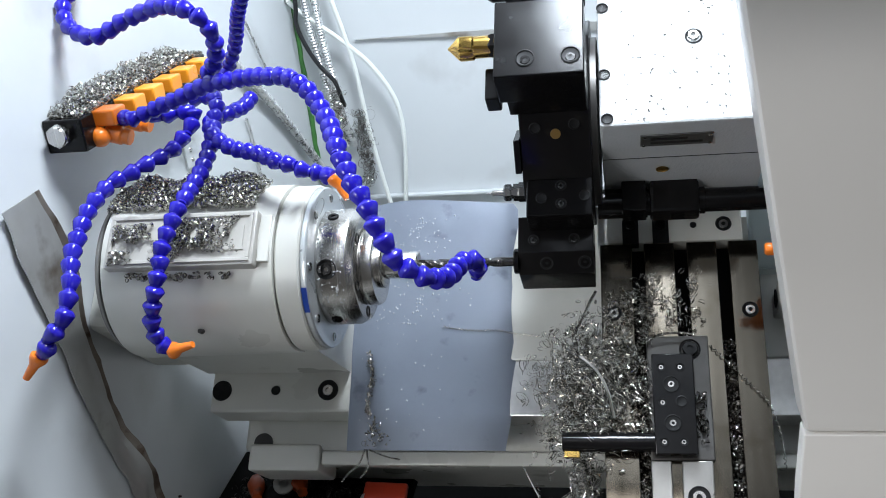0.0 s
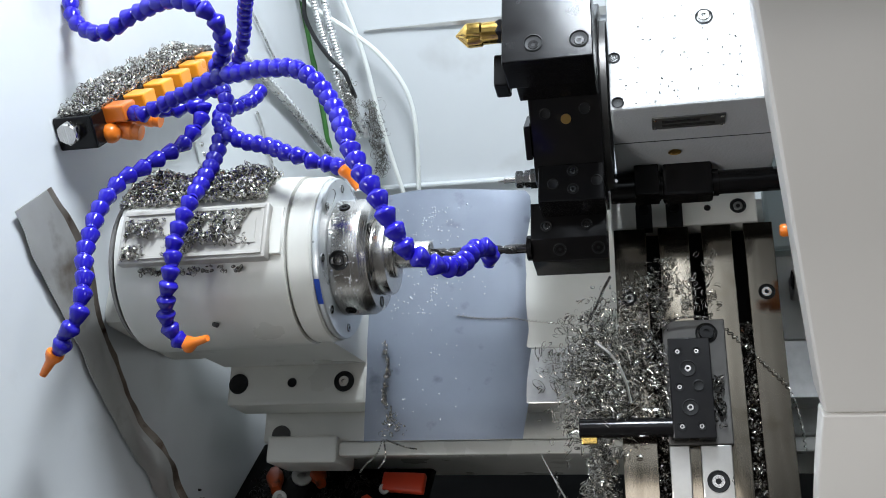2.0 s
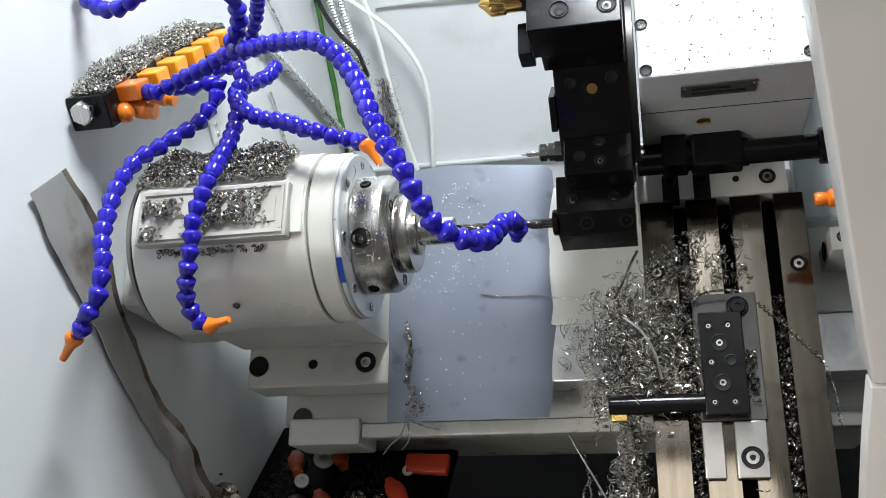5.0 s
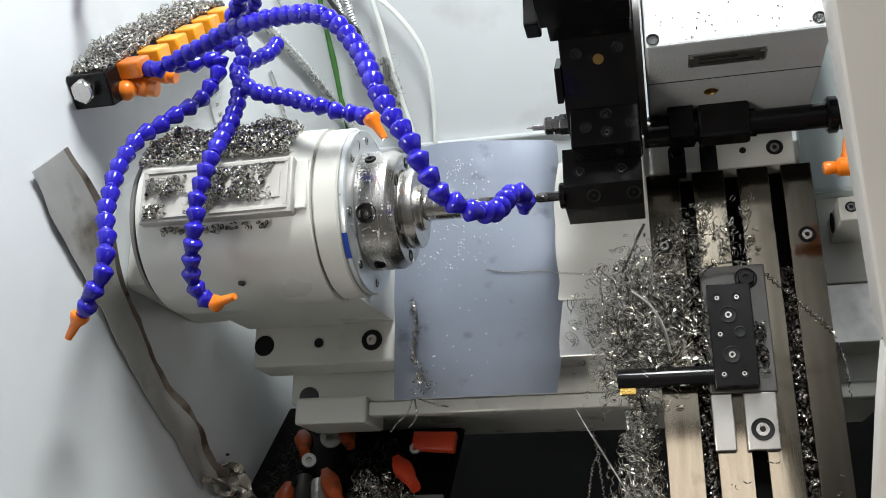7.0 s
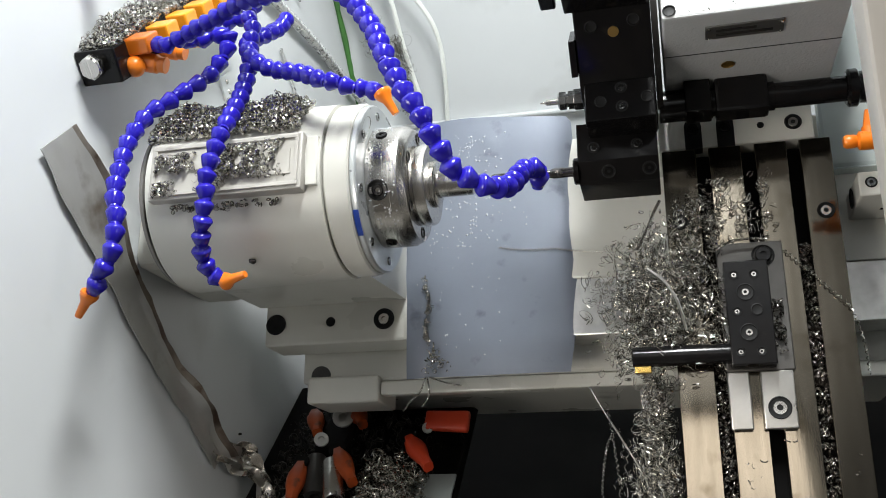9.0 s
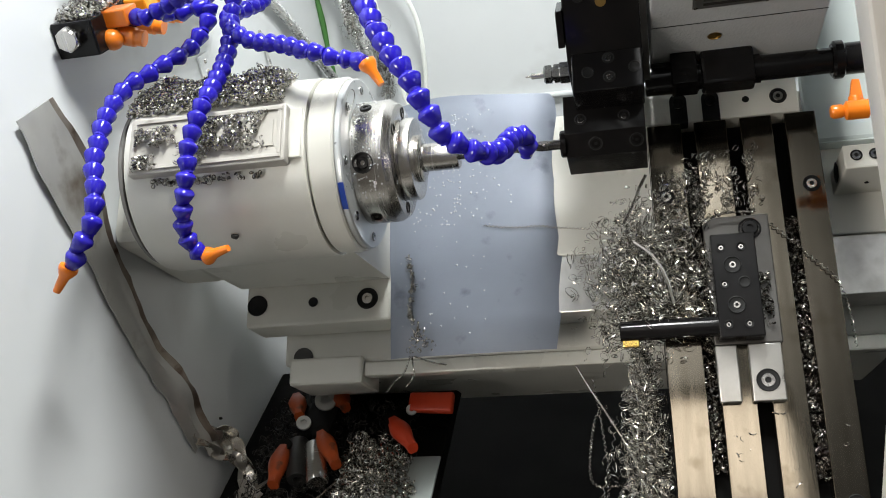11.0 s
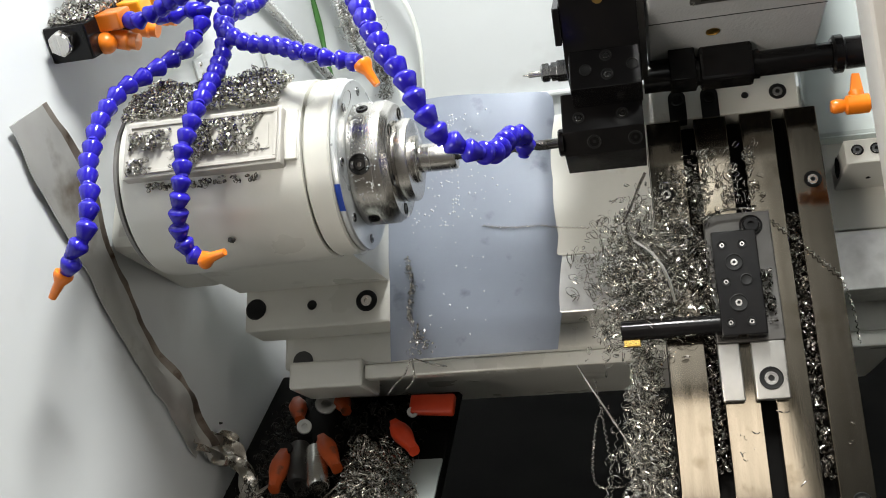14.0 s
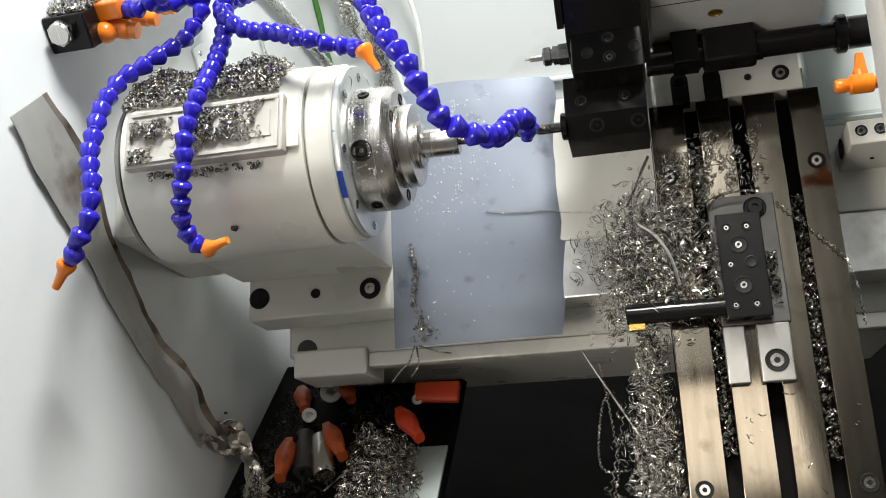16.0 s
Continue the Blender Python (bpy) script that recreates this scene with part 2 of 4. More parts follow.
def screw_mesh(r, h, name, mat=None):
    """A socket head screw whose head's top is at z = 0."""
    bm = bmesh.new()
    seg = 20
    prof = [(0.0, -h), (r, -h), (r, -0.12 * r), (0.90 * r, 0.0), (0.42 * r, 0.0)]
    rings = [[bm.verts.new((q * math.cos(2 * math.pi * k / seg), q * math.sin(2 * math.pi * k / seg), z)) for k in range(seg)] for q, z in prof[1:]]
    for a, b in zip(rings, rings[1:]):
        for k in range(seg):
            bm.faces.new((a[k], a[(k + 1) % seg], b[(k + 1) % seg], b[k]))
    hexr = [bm.verts.new((0.40 * r * math.cos(2 * math.pi * (k // 3 * 3) / seg + 0.1), 0.40 * r * math.sin(2 * math.pi * (k // 3 * 3) / seg + 0.1), -0.35 * r)) for k in range(seg)]
    for k in range(seg):
        bm.faces.new((rings[-1][k], rings[-1][(k + 1) % seg], hexr[(k + 1) % seg], hexr[k]))
    bm.faces.new(hexr)
    return finish(bm, name, mat or NUTSTEEL, 30)


# ---- the enclosure ----
def wall_box(name, x0, x1, y0, y1, z0, z1, mat, label, category, bevel=0.0):
    return solid(name, boxed(x0, x1, y0, y1, z0, z1, bevel=bevel), mat, Matrix(), label, category, kind="structure")


WX, WY = -0.30, 0.712
Z0 = 1.1
wall_box("wall_left", WX - 0.03, WX, -0.42, WY + 0.03, 0.55, 2.2, WHITE, "white painted sheet steel side wall of the enclosure", "wall")
wall_box("wall_back", WX + 0.0005, 1.0, WY, WY + 0.03, 0.55, 2.2, WHITE, "white painted sheet steel back wall of the enclosure", "wall")
wall_box("wall_right", 1.0005, 1.03, -0.42, WY + 0.03, 0.55, 2.2, WHITE, "white painted side wall behind the turret", "wall")
wall_box("ceiling", WX - 0.03, 1.03, -0.42, WY + 0.03, 2.201, 2.23, UNSEEN_DARK, "unseen enclosure roof, dark to keep reflections dark", "ceiling")
wall_box("floor_tray", WX - 0.03, 1.03, -0.42, WY + 0.03, 0.52, 0.549, PIT, "oily chip tray floor, shade under the bed in its black", "floor")
wall_box("wall_front", WX - 0.03, 1.03, -0.45, -0.4205, 0.0, 0.80, BEIGE, "beige front panel under the door opening", "wall")
wall_box("wall_header", WX - 0.03, 1.03, -0.45, -0.4205, 1.40, 2.2, UNSEEN_DARK, "unseen dark header panel added to block room light", "wall")
wall_box("floor_workshop", -3, 3, -4, 3, -0.05, 0.0, CONCRETE, "grey painted workshop floor", "floor")
wall_box("wall_workshop", -3, 3, -4.1, -4.0, 0.0, 3.2, PLASTER, "plain painted workshop wall", "wall")
wall_box("ceiling_workshop", -3, 3, -4, 3, 3.2, 3.25, PLASTER, "plain workshop ceiling", "ceiling")
# a flat steel edge along the back wall's sheet joint
bm = bmesh.new()
vs = [bm.verts.new(p) for p in ((-0.205, WY - 0.001, Z0 + 0.0775), (0.30, WY - 0.001, Z0 + 0.0765), (0.30, WY - 0.001, Z0 + 0.060), (0.0, WY - 0.001, Z0 + 0.069))]
f = bm.faces.new(vs)
g = bmesh.ops.extrude_face_region(bm, geom=[f])
bmesh.ops.translate(bm, vec=(0, -0.004, 0), verts=[v for v in g["geom"] if isinstance(v, bmesh.types.BMVert)])
solid("trim_joint", bm, STRIP, Matrix(), "grey lapped edge of the back wall's sheet joint", "trim", kind="structure")
solid("trim_ledge", boxed(-0.29, 0.99, WY - 0.012, WY - 0.0005, Z0 - 0.186, Z0 - 0.180, bevel=0.002), WHITE, Matrix(), "folded white ledge low on the back wall", "trim", kind="structure")
bm = bmesh.new()
pts = spline([(WX + 0.003, WY - 0.003, Z0 + z) for z in (0.35, 0.2, 0.10, 0.0, -0.08, -0.14, -0.152)], 40)
rad = [0.0042 + 0.0016 * noise.noise(p * 60) for p in pts]
tube(bm, [p + Vector((0.002 * noise.noise(p * 40), 0, 0)) for p in pts], rad, 8)
solid("green_sealant", bm, GREEN, Matrix(), "green sealant bead in the corner of the walls", "sealant")

# ---- the bed ----
bed = thing("lathe_bed", at(0, 0, 0), "cream painted slanted cast iron lathe bed", "machine bed")
part("bed_casting", boxed(-0.205, 0.40, -0.128, 0.095, -0.45, -0.200, bevel=0.004), CREAM, bed)
part("front_lip", boxed(-0.1180, 0.40, -0.1425, -0.1283, -0.212, -0.196, bevel=0.002), CREAM, bed)
part("end_pad", boxed(-0.196, -0.1185, -0.150, -0.1220, -0.255, -0.191, bevel=0.003), CREAM, bed)
part("way_plate", boxed(0.080, 0.40, -0.046, 0.10, -0.199, -0.152, bevel=0.002), CREAM, bed)
part("ground_way", boxed(0.080, 0.40, -0.101, -0.0465, -0.199, -0.1535, bevel=0.001), STEEL_BRUSHED, bed, "scraped bright steel way")
part("recess", (lambda b: (cyl(b, (-0.184, -0.1200, -0.1999), (-0.184, -0.1200, -0.1985), 0.0105, seg=24), b)[1])(bmesh.new()), DARK, bed)

# ---- headstock ----
head = thing("headstock", at(0, 0, 0), "cream cast headstock with steel chips on its top cover", "headstock")
bm = bmesh.new()
rev(bm, [(-0.242, 0.0), (-0.242, 0.070), (-0.238, 0.0765), (-0.232, 0.078), (-0.0855, 0.075), (-0.0850, 0.0)], 72)
part("housing", bm, CREAM, head)
bm = bmesh.new()
rev(bm, [(-0.0845, 0.0), (-0.0845, 0.0715), (-0.0825, 0.0735), (-0.0645, 0.0735), (-0.0630, 0.0720), (-0.0630, 0.0)], 72)
part("front_ring", bm, CREAM, head)
part("neck", boxed(-0.299, -0.2425, -0.05, 0.05, -0.15, -0.01, bevel=0.012), CREAM, head, "cream rear neck")
bm = bmesh.new()
rev(bm, [(-0.246, 0.0), (-0.246, 0.072), (-0.2424, 0.073), (-0.2424, 0.0)], 72)
part("rear_seal", bm, REAR_SHADE, head, "dark ring for the thin shade at the rear edge")
part("foot", boxed(-0.229, -0.078, -0.097, 0.09, -0.199, -0.153, bevel=0.003), CREAM, head)
bm = bmesh.new()
for x0, x1, (u0, u1), (v0, v1) in ((-0.235, -0.0795, (-0.056, 0.08), (-0.062, 0.07)),):
    a = [bm.verts.new(p) for p in ((x0, u0, -0.1525), (x1, u0, -0.1525), (x1, u1, -0.1525), (x0, u1, -0.1525))]
    b = [bm.verts.new(p) for p in ((x0, v0, -0.03), (x1 - 0.004, v0, -0.03), (x1 - 0.004, v1, -0.03), (x0, v1, -0.03))]
    bm.faces.new(a[::-1]), bm.faces.new(b)
    for k in range(4):
        bm.faces.new((a[k], a[(k + 1) % 4], b[(k + 1) % 4], b[k]))
part("pedestal", bm, CREAM, head)
cover = part("top_cover", boxed(-0.231, -0.098, -0.0265, 0.022, 0.066, 0.0815, bevel=0.0018), COVER, head, "grimy raised cover plate")
for a in ((-0.228, -0.101, 0.0165, 0.0195), (-0.228, -0.101, -0.0235, -0.0205), (-0.228, -0.225, -0.0204, 0.0164), (-0.104, -0.101, -0.0204, 0.0164)):
    part("rim", boxed(*a, 0.0816, 0.0832, bevel=0.0004), COVER, cover)
part("rib", boxed(-0.150, -0.107, -0.0135, -0.0118, 0.0816, 0.0826), COVER, cover)
part("rib", boxed(-0.110, -0.108, -0.0116, 0.008, 0.0816, 0.0826), COVER, cover)
part("flat", boxed(-0.0975, -0.0875, -0.022, 0.020, 0.060, 0.0755, bevel=0.001), CREAM, head)

SMALL_SCREW = screw_mesh(0.0038, 0.004, "screw")
TINY_SCREW = screw_mesh(0.0028, 0.003, "screw")
CHUCK_SCREW = screw_mesh(0.0050, 0.003, "screw", BLACK)
MID_SCREW = screw_mesh(0.0046, 0.006, "screw", STEEL)
SET_BRIGHT = screw_mesh(0.0030, 0.003, "screw", CHROME)
SET_SCREW = screw_mesh(0.0021, 0.003, "screw", STEEL)


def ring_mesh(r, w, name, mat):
    """A washer with rim, wall and floor; in HOLE its colour is a hole's shade."""
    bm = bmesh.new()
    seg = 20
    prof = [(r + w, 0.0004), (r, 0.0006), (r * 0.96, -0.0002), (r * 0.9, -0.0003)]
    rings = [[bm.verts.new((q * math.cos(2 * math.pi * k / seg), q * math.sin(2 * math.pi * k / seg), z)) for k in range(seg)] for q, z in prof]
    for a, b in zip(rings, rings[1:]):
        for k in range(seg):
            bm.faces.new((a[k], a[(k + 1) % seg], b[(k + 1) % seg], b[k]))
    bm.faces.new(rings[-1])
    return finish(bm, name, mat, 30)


def put(name, me, parent, m):
    ob = new(name, me)
    ob.parent = parent
    ob.matrix_basis = m
    return ob


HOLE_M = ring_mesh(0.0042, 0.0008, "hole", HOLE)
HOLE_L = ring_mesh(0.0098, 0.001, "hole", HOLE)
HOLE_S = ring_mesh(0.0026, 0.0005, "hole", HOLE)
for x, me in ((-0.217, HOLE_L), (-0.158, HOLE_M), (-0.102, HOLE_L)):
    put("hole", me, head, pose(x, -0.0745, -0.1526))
put("screw", screw_mesh(0.0056, 0.008, "screw", STEEL), head, pose(-0.102, -0.0745, -0.1505))

bm = bmesh.new()
bmesh.ops.create_icosphere(bm, subdivisions=2, radius=0.0032, matrix=pose(-0.156, -0.0685, 0.036) @ Matrix.Diagonal((1.0, 0.7, 0.9, 1)))
for v in bm.verts:
    v.co += 0.0012 * Vector((noise.noise(v.co * 500), noise.noise(v.co * 500 + Vector((9, 0, 0))), 0))
solid("dirt_lump", bm, DARK, at(0, 0, 0), "small dark lump of dirt stuck to the headstock", "dirt")

spin = thing("spindle_nose", at(0, 0, 0), "bright turned steel spindle nose with collet chuck", "chuck")
bm = bmesh.new()
rev(bm, [(-0.0628, 0.0), (-0.0628, 0.0705), (-0.0610, 0.0715), (-0.0582, 0.0715), (-0.0570, 0.0705), (-0.0570, 0.0)], 72)
part("flange", bm, FLANGE, spin)
bm = bmesh.new()
rev(bm, [(-0.0569, 0.0), (-0.0569, 0.0503), (-0.0562, 0.0510), (-0.0312, 0.0510), (-0.0300, 0.0503), (-0.0255, 0.0478), (-0.0243, 0.0468), (-0.0240, 0.0455), (-0.0240, 0.0)], 72)
part("chuck_body", bm, TURNED, spin)
bm = bmesh.new()
rev(bm, [(-0.0239, 0.0), (-0.0239, 0.0320), (-0.0225, 0.0322), (-0.0215, 0.0345), (-0.0140, 0.0345), (-0.0122, 0.0335), (-0.0118, 0.022), (-0.0118, 0.0)], 56)
part("collet_cap", bm, TURNED, spin)
bm = bmesh.new()
rev(bm, [(-0.0117, 0.0), (-0.0117, 0.0195), (-0.0085, 0.0195), (-0.0075, 0.0180), (-0.0075, 0.0)], 40)
part("collet", bm, TURNED, spin)
for k in range(8):
    a = math.radians(20 + 45 * k)
    put("screw", SMALL_SCREW, spin, Matrix.Rotation(a, 4, "X") @ pose(-0.0558, 0, 0.0618, 0, 90, 0))
for k in range(6):
    a = math.radians(23 + 60 * k)
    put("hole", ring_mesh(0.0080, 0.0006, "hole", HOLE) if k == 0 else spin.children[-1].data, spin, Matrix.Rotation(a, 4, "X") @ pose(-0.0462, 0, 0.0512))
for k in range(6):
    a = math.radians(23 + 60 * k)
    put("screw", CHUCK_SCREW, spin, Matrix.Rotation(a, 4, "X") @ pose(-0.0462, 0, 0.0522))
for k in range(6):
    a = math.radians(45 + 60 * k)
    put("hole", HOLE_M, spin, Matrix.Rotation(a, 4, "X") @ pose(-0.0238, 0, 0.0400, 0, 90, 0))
bm = bmesh.new()
outer, inner = [], []
for k in range(28):
    a = 2 * math.pi * k / 28
    for ring, q, x in ((outer, 1.0, -0.0566), (inner, 0.84, -0.0580)):
        ang = math.radians(34) + q * 0.30 * math.cos(a)
        rr = 0.0610 + q * 0.0062 * math.sin(a)
        ring.append(bm.verts.new((x, rr * math.sin(ang), rr * math.cos(ang))))
for k in range(28):
    bm.faces.new((outer[k], outer[(k + 1) % 28], inner[(k + 1) % 28], inner[k]))
bm.faces.new(inner)
part("recess", bm, TURNED, spin, "oval machined recess in the flange")
tape_bm = bmesh.new()
ring = []
for k in range(7):
    a = math.radians(34 + 3 * k)
    ring.append([tape_bm.verts.new((x, -0.0720 * math.sin(a), 0.0720 * math.cos(a))) for x in (-0.0622, -0.0575)])
for a, b in zip(ring, ring[1:]):
    tape_bm.faces.new((a[0], a[1], b[1], b[0]))
bmesh.ops.solidify(tape_bm, geom=tape_bm.faces[:], thickness=0.0006)
part("mark", tape_bm, MARKBLUE, spin, "blue paint mark on the flange")

bm = bmesh.new()
rev(bm, [(-0.0074, 0.0), (-0.0074, 0.0116), (0.0210, 0.0116), (0.0225, 0.0106), (0.0225, 0.0046), (0.018, 0.0042), (0.018, 0.0)], 48)
solid("steel_bar", bm, TURNED, at(0, 0, 0), "bright round steel bar held in the collet, bored at its end", "workpiece")

# ---- drill with helical flutes ----
bm = bmesh.new()
seg, n = 20, 90
rings = []
for i in range(n + 1):
    x = 0.0185 + (0.098 - 0.0185) * i / n
    tw = i * 0.17
    r0 = 0.0042 if x > 0.021 else 0.0042 * (x - 0.0180) / 0.003
    line = []
    for k in range(seg):
        a = 2 * math.pi * k / seg
        d = min(abs((a - tw) % math.pi), math.pi - abs((a - tw) % math.pi))
        r = r0 * (0.52 + 0.48 * min(1.0, (d / 0.75) ** 2)) if x < 0.0965 else r0
        line.append(bm.verts.new((x, r * math.cos(a), r * math.sin(a))))
    rings.append(line)
for a, b in zip(rings, rings[1:]):
    for k in range(seg):
        bm.faces.new((a[k], a[(k + 1) % seg], b[(k + 1) % seg], b[k]))
bm.faces.new(rings[-1])
drill = thing("twist_drill", at(0, 0, 0), "long dark twist drill reaching towards the bar", "drill")
part("flutes", bm, DRILL, drill)
bm = bmesh.new()
rev(bm, [(0.098, 0.0), (0.098, 0.0041), (0.1095, 0.0041), (0.1095, 0.0)], 24)
part("shank", bm, DRILL, drill)
bm = bmesh.new()
rev(bm, [(0.1062, 0.0), (0.1062, 0.0100), (0.1072, 0.0110), (0.1105, 0.0110), (0.1105, 0.0)], 24)
part("bush", bm, BLACK, drill)

# ---- way cover sheet ----
def sheet_n(x, u):
    """How far out of the bed the sheet lies at a place."""
    s, w = (0.128 - u) / 0.262, (x + 0.077) / 0.165
    n = -0.1435 - 0.006 * s + 0.0014 * math.sin(4.2 * w + 3 * s) + 0.0010 * math.sin(11 * s + 2 * w)
    n -= 0.35 * max(0.0, s - 0.86) ** 2
    n -= 0.0055 * abs(2 * w - 1) ** 5
    return n + 0.0007 * math.exp(-((w - 0.52) ** 2 + (s - 0.11) ** 2) / 0.002)


bm = bmesh.new()
cols, rows_ = 30, 44
grid = []
for i in range(rows_ + 1):
    s = i / rows_
    u = 0.128 - 0.262 * s
    xr = 0.0880 + 0.0032 * math.sin(9.5 * s + 0.6) - 0.006 * max(0, s - 0.72) / 0.28 - (0.004 if i == 0 else 0)
    xl = -0.0770 + 0.003 * math.sin(7 * s + 1.0) - 0.007 * max(0, s - 0.7) / 0.3
    line = []
    for j in range(cols + 1):
        w = j / cols
        uu = u - 0.004 * (2 * w - 1) ** 2 * (1 - s) + 0.002 * math.sin(6 * w) * (1 - s)
        x = xl + (xr - xl) * w
        line.append(bm.verts.new((x, uu, sheet_n(x, u))))
    grid.append(line)
for i in range(rows_):
    for j in range(cols):
        bm.faces.new((grid[i][j], grid[i][j + 1], grid[i + 1][j + 1], grid[i + 1][j])).smooth = True
bmesh.ops.solidify(bm, geom=bm.faces[:], thickness=0.0009)
solid("way_cover_sheet", bm, SHEET, at(0, 0, 0), "blue-grey thin steel sheet laid over the bed, wet and wavy", "cover sheet", angle=60)

# ---- turret ----
CU = 0.131
tur = thing("tool_turret", at(0, CU, 0), "black oxide steel eight sided tool turret disc", "turret")
AP = 0.085
bm = bmesh.new()
cyl(bm, (0.118, 0, 0), (0.176, 0, 0), AP / math.cos(math.pi / 8), seg=8)
bmesh.ops.rotate(bm, cent=(0, 0, 0), matrix=Matrix.Rotation(math.pi / 8, 3, "X"), verts=bm.verts)
bmesh.ops.bevel(bm, geom=bm.edges[:], offset=0.0012, segments=2, affect="EDGES", profile=0.5)
part("disc", bm, BLACK, tur, angle=20)
bm = bmesh.new()
rev(bm, [(0.1762, 0.0), (0.1762, 0.075), (0.1812, 0.075), (0.1812, 0.0)], 48)
part("bearing_ring", bm, DARK, tur)
# the face between the two blocks looks out and down; z along its normal
FACE = Matrix.Rotation(math.radians(45), 4, "X") @ pose(0, 0, AP)
for x, u, me in ((0.131, 0.022, HOLE_M), (0.163, 0.024, HOLE_M), ):
    put("hole", me, tur, FACE @ pose(x, u, 0.0004))
bm = bmesh.new()
cyl(bm, (0.1475, 0.0165, 0), (0.1475, 0.0165, 0.0012), 0.0042, seg=20)
part("plug", bm, BRASS, tur, "brass plug", m=FACE)
part("side_plate", boxed(0.1125, 0.1178, -0.016, 0.013, -0.03, 0.002, bevel=0.0008), BLACK, tur, m=FACE)


def block(m, label, x0, x1, u0, u1, n0, n1):
    ob = thing("tool_block", m, label, "tool block", "tool blocks on the turret")
    part("body", boxed(x0, x1, u0, u1, n0, n1, bevel=0.0010), BLACK, ob)
    return ob


b1 = thing("tool_block", at(0, 0, 0), "black steel drill block bolted under the turret", "tool block", "tool blocks on the turret")
bm = bmesh.new()
ends = [[bm.verts.new((x, u, n)) for u, n in ((0.036, 0.012), (0.003, 0.012), (-0.0125, 0.000), (-0.0135, -0.034), (0.036, -0.034))] for x in (0.1105, 0.1740)]
bm.faces.new(ends[0]), bm.faces.new(ends[1][::-1])
for k in range(5):
    bm.faces.new((ends[0][k], ends[1][k], ends[1][(k + 1) % 5], ends[0][(k + 1) % 5]))
bmesh.ops.bevel(bm, geom=bm.edges[:], offset=0.0007, segments=2, affect="EDGES", profile=0.5)
part("body", bm, BLACK, b1, angle=20)
for x in (0.1238, 0.1580):
    put("hole", HOLE_M, b1, pose(x, 0.0142, 0.0124))
    put("screw", SET_BRIGHT, b1, pose(x, 0.0142, 0.0130))
LOW = pose(0, -0.0047, 0.0060, 37.75)
for x in (0.1345, 0.1665):
    put("hole", ring_mesh(0.0052, 0.0007, "hole", HOLE), b1, LOW @ pose(x, 0.0, 0.0004))
    put("screw", screw_mesh(0.0036, 0.003, "screw", BLACK), b1, LOW @ pose(x, 0.0, 0.0010))
bd = block(at(0, 0, 0), "black steel block holding the small centre drill", 0.1210, 0.1750, 0.0218, 0.0552, 0.0130, 0.0450)
for u in (0.0481, 0.0320):
    put("hole", HOLE_M, bd, pose(0.1497, u, 0.0454))
    put("screw", TINY_SCREW, bd, pose(0.1497, u, 0.0458))
for x, u in ((0.1335, 0.0375), (0.1690, 0.0385)):
    put("hole", HOLE_M, bd, pose(x, u, 0.0454))
b2 = block(at(0, 0, 0), "black steel block holding the gold countersink", 0.107, 0.175, 0.0895, 0.157, 0.113, 0.151)
part("base", boxed(0.112, 0.174, 0.094, 0.152, 0.0855, 0.1128, bevel=0.001), BLACK, b2)
for x in (0.131, 0.165):
    put("hole", ring_mesh(0.0066, 0.0007, "hole", HOLE), b2, pose(x, 0.1045, 0.1514))
    put("screw", screw_mesh(0.0040, 0.004, "screw", BLACK), b2, pose(x, 0.1030, 0.1516))
bm = bmesh.new()
rev(bm, [(0.1005, 0.0), (0.1005, 0.0095), (0.1030, 0.0105), (0.1069, 0.0105), (0.1069, 0.0)], 6)
part("nut", bm, BLACK, b2, m=pose(0, 0.131, 0.131))
b3 = block(at(0, 0, 0), "black steel block on the turret's upper face", 0.108, 0.174, 0.178, 0.25, 0.08, 0.12)
b3.matrix_world = at(0, 0.02, 0.0)
bm = bmesh.new()
rev(bm, [(0.093, 0.0), (0.093, 0.011), (0.097, 0.0135), (0.1079, 0.0135), (0.1079, 0.0)], 28)
part("bore_nut", bm, BLACK, b3, m=pose(0, 0.19, 0.102))
part("side_lug", boxed(0.096, 0.1078, 0.070, 0.098, 0.055, 0.075, bevel=0.0015), BLACK, tur, m=pose(0, -CU + 0.02, 0.045))

# gold countersink: three lips on a round body with a cone point
cs = thing("countersink", at(0.005, 0.131, 0.131), "gold coated three lipped countersink bit", "countersink")
bm = bmesh.new()
seg = 36
rings = []
for x, r in ((0.0625, 0.0006), (0.067, 0.0050), (0.0715, 0.0098), (0.0735, 0.0104), (0.083, 0.0102), (0.0845, 0.0088), (0.1004, 0.0088)):
    line = []
    for k in range(seg):
        a = 2 * math.pi * k / seg
        d = abs(((a + 0.5) % (2 * math.pi / 3)) - math.pi / 3)
        q = r * (1 - (0.30 * max(0, 1 - d / 0.55) if x < 0.0836 else 0))
        line.append(bm.verts.new((x, q * math.cos(a), q * math.sin(a))))
    rings.append(line)
for a, b in zip(rings, rings[1:]):
    for k in range(seg):
        bm.faces.new((a[k], a[(k + 1) % seg], b[(k + 1) % seg], b[k]))
bm.faces.new(rings[0][::-1]), bm.faces.new(rings[-1])
part("cutter", bm, GOLD, cs)

# small centre drill in its collet nut
cd = thing("centre_drill", at(-0.006, 0.0750, -0.020), "small steel centre drill in a collet nut", "centre drill")
bm = bmesh.new()
rev(bm, [(0.0995, 0.0), (0.0995, 0.0066), (0.1010, 0.0082), (0.1062, 0.0082), (0.1068, 0.0062), (0.1080, 0.0062), (0.1084, 0.0084), (0.1130, 0.0084), (0.1135, 0.0096), (0.1236, 0.0096), (0.1236, 0.0)], 8)
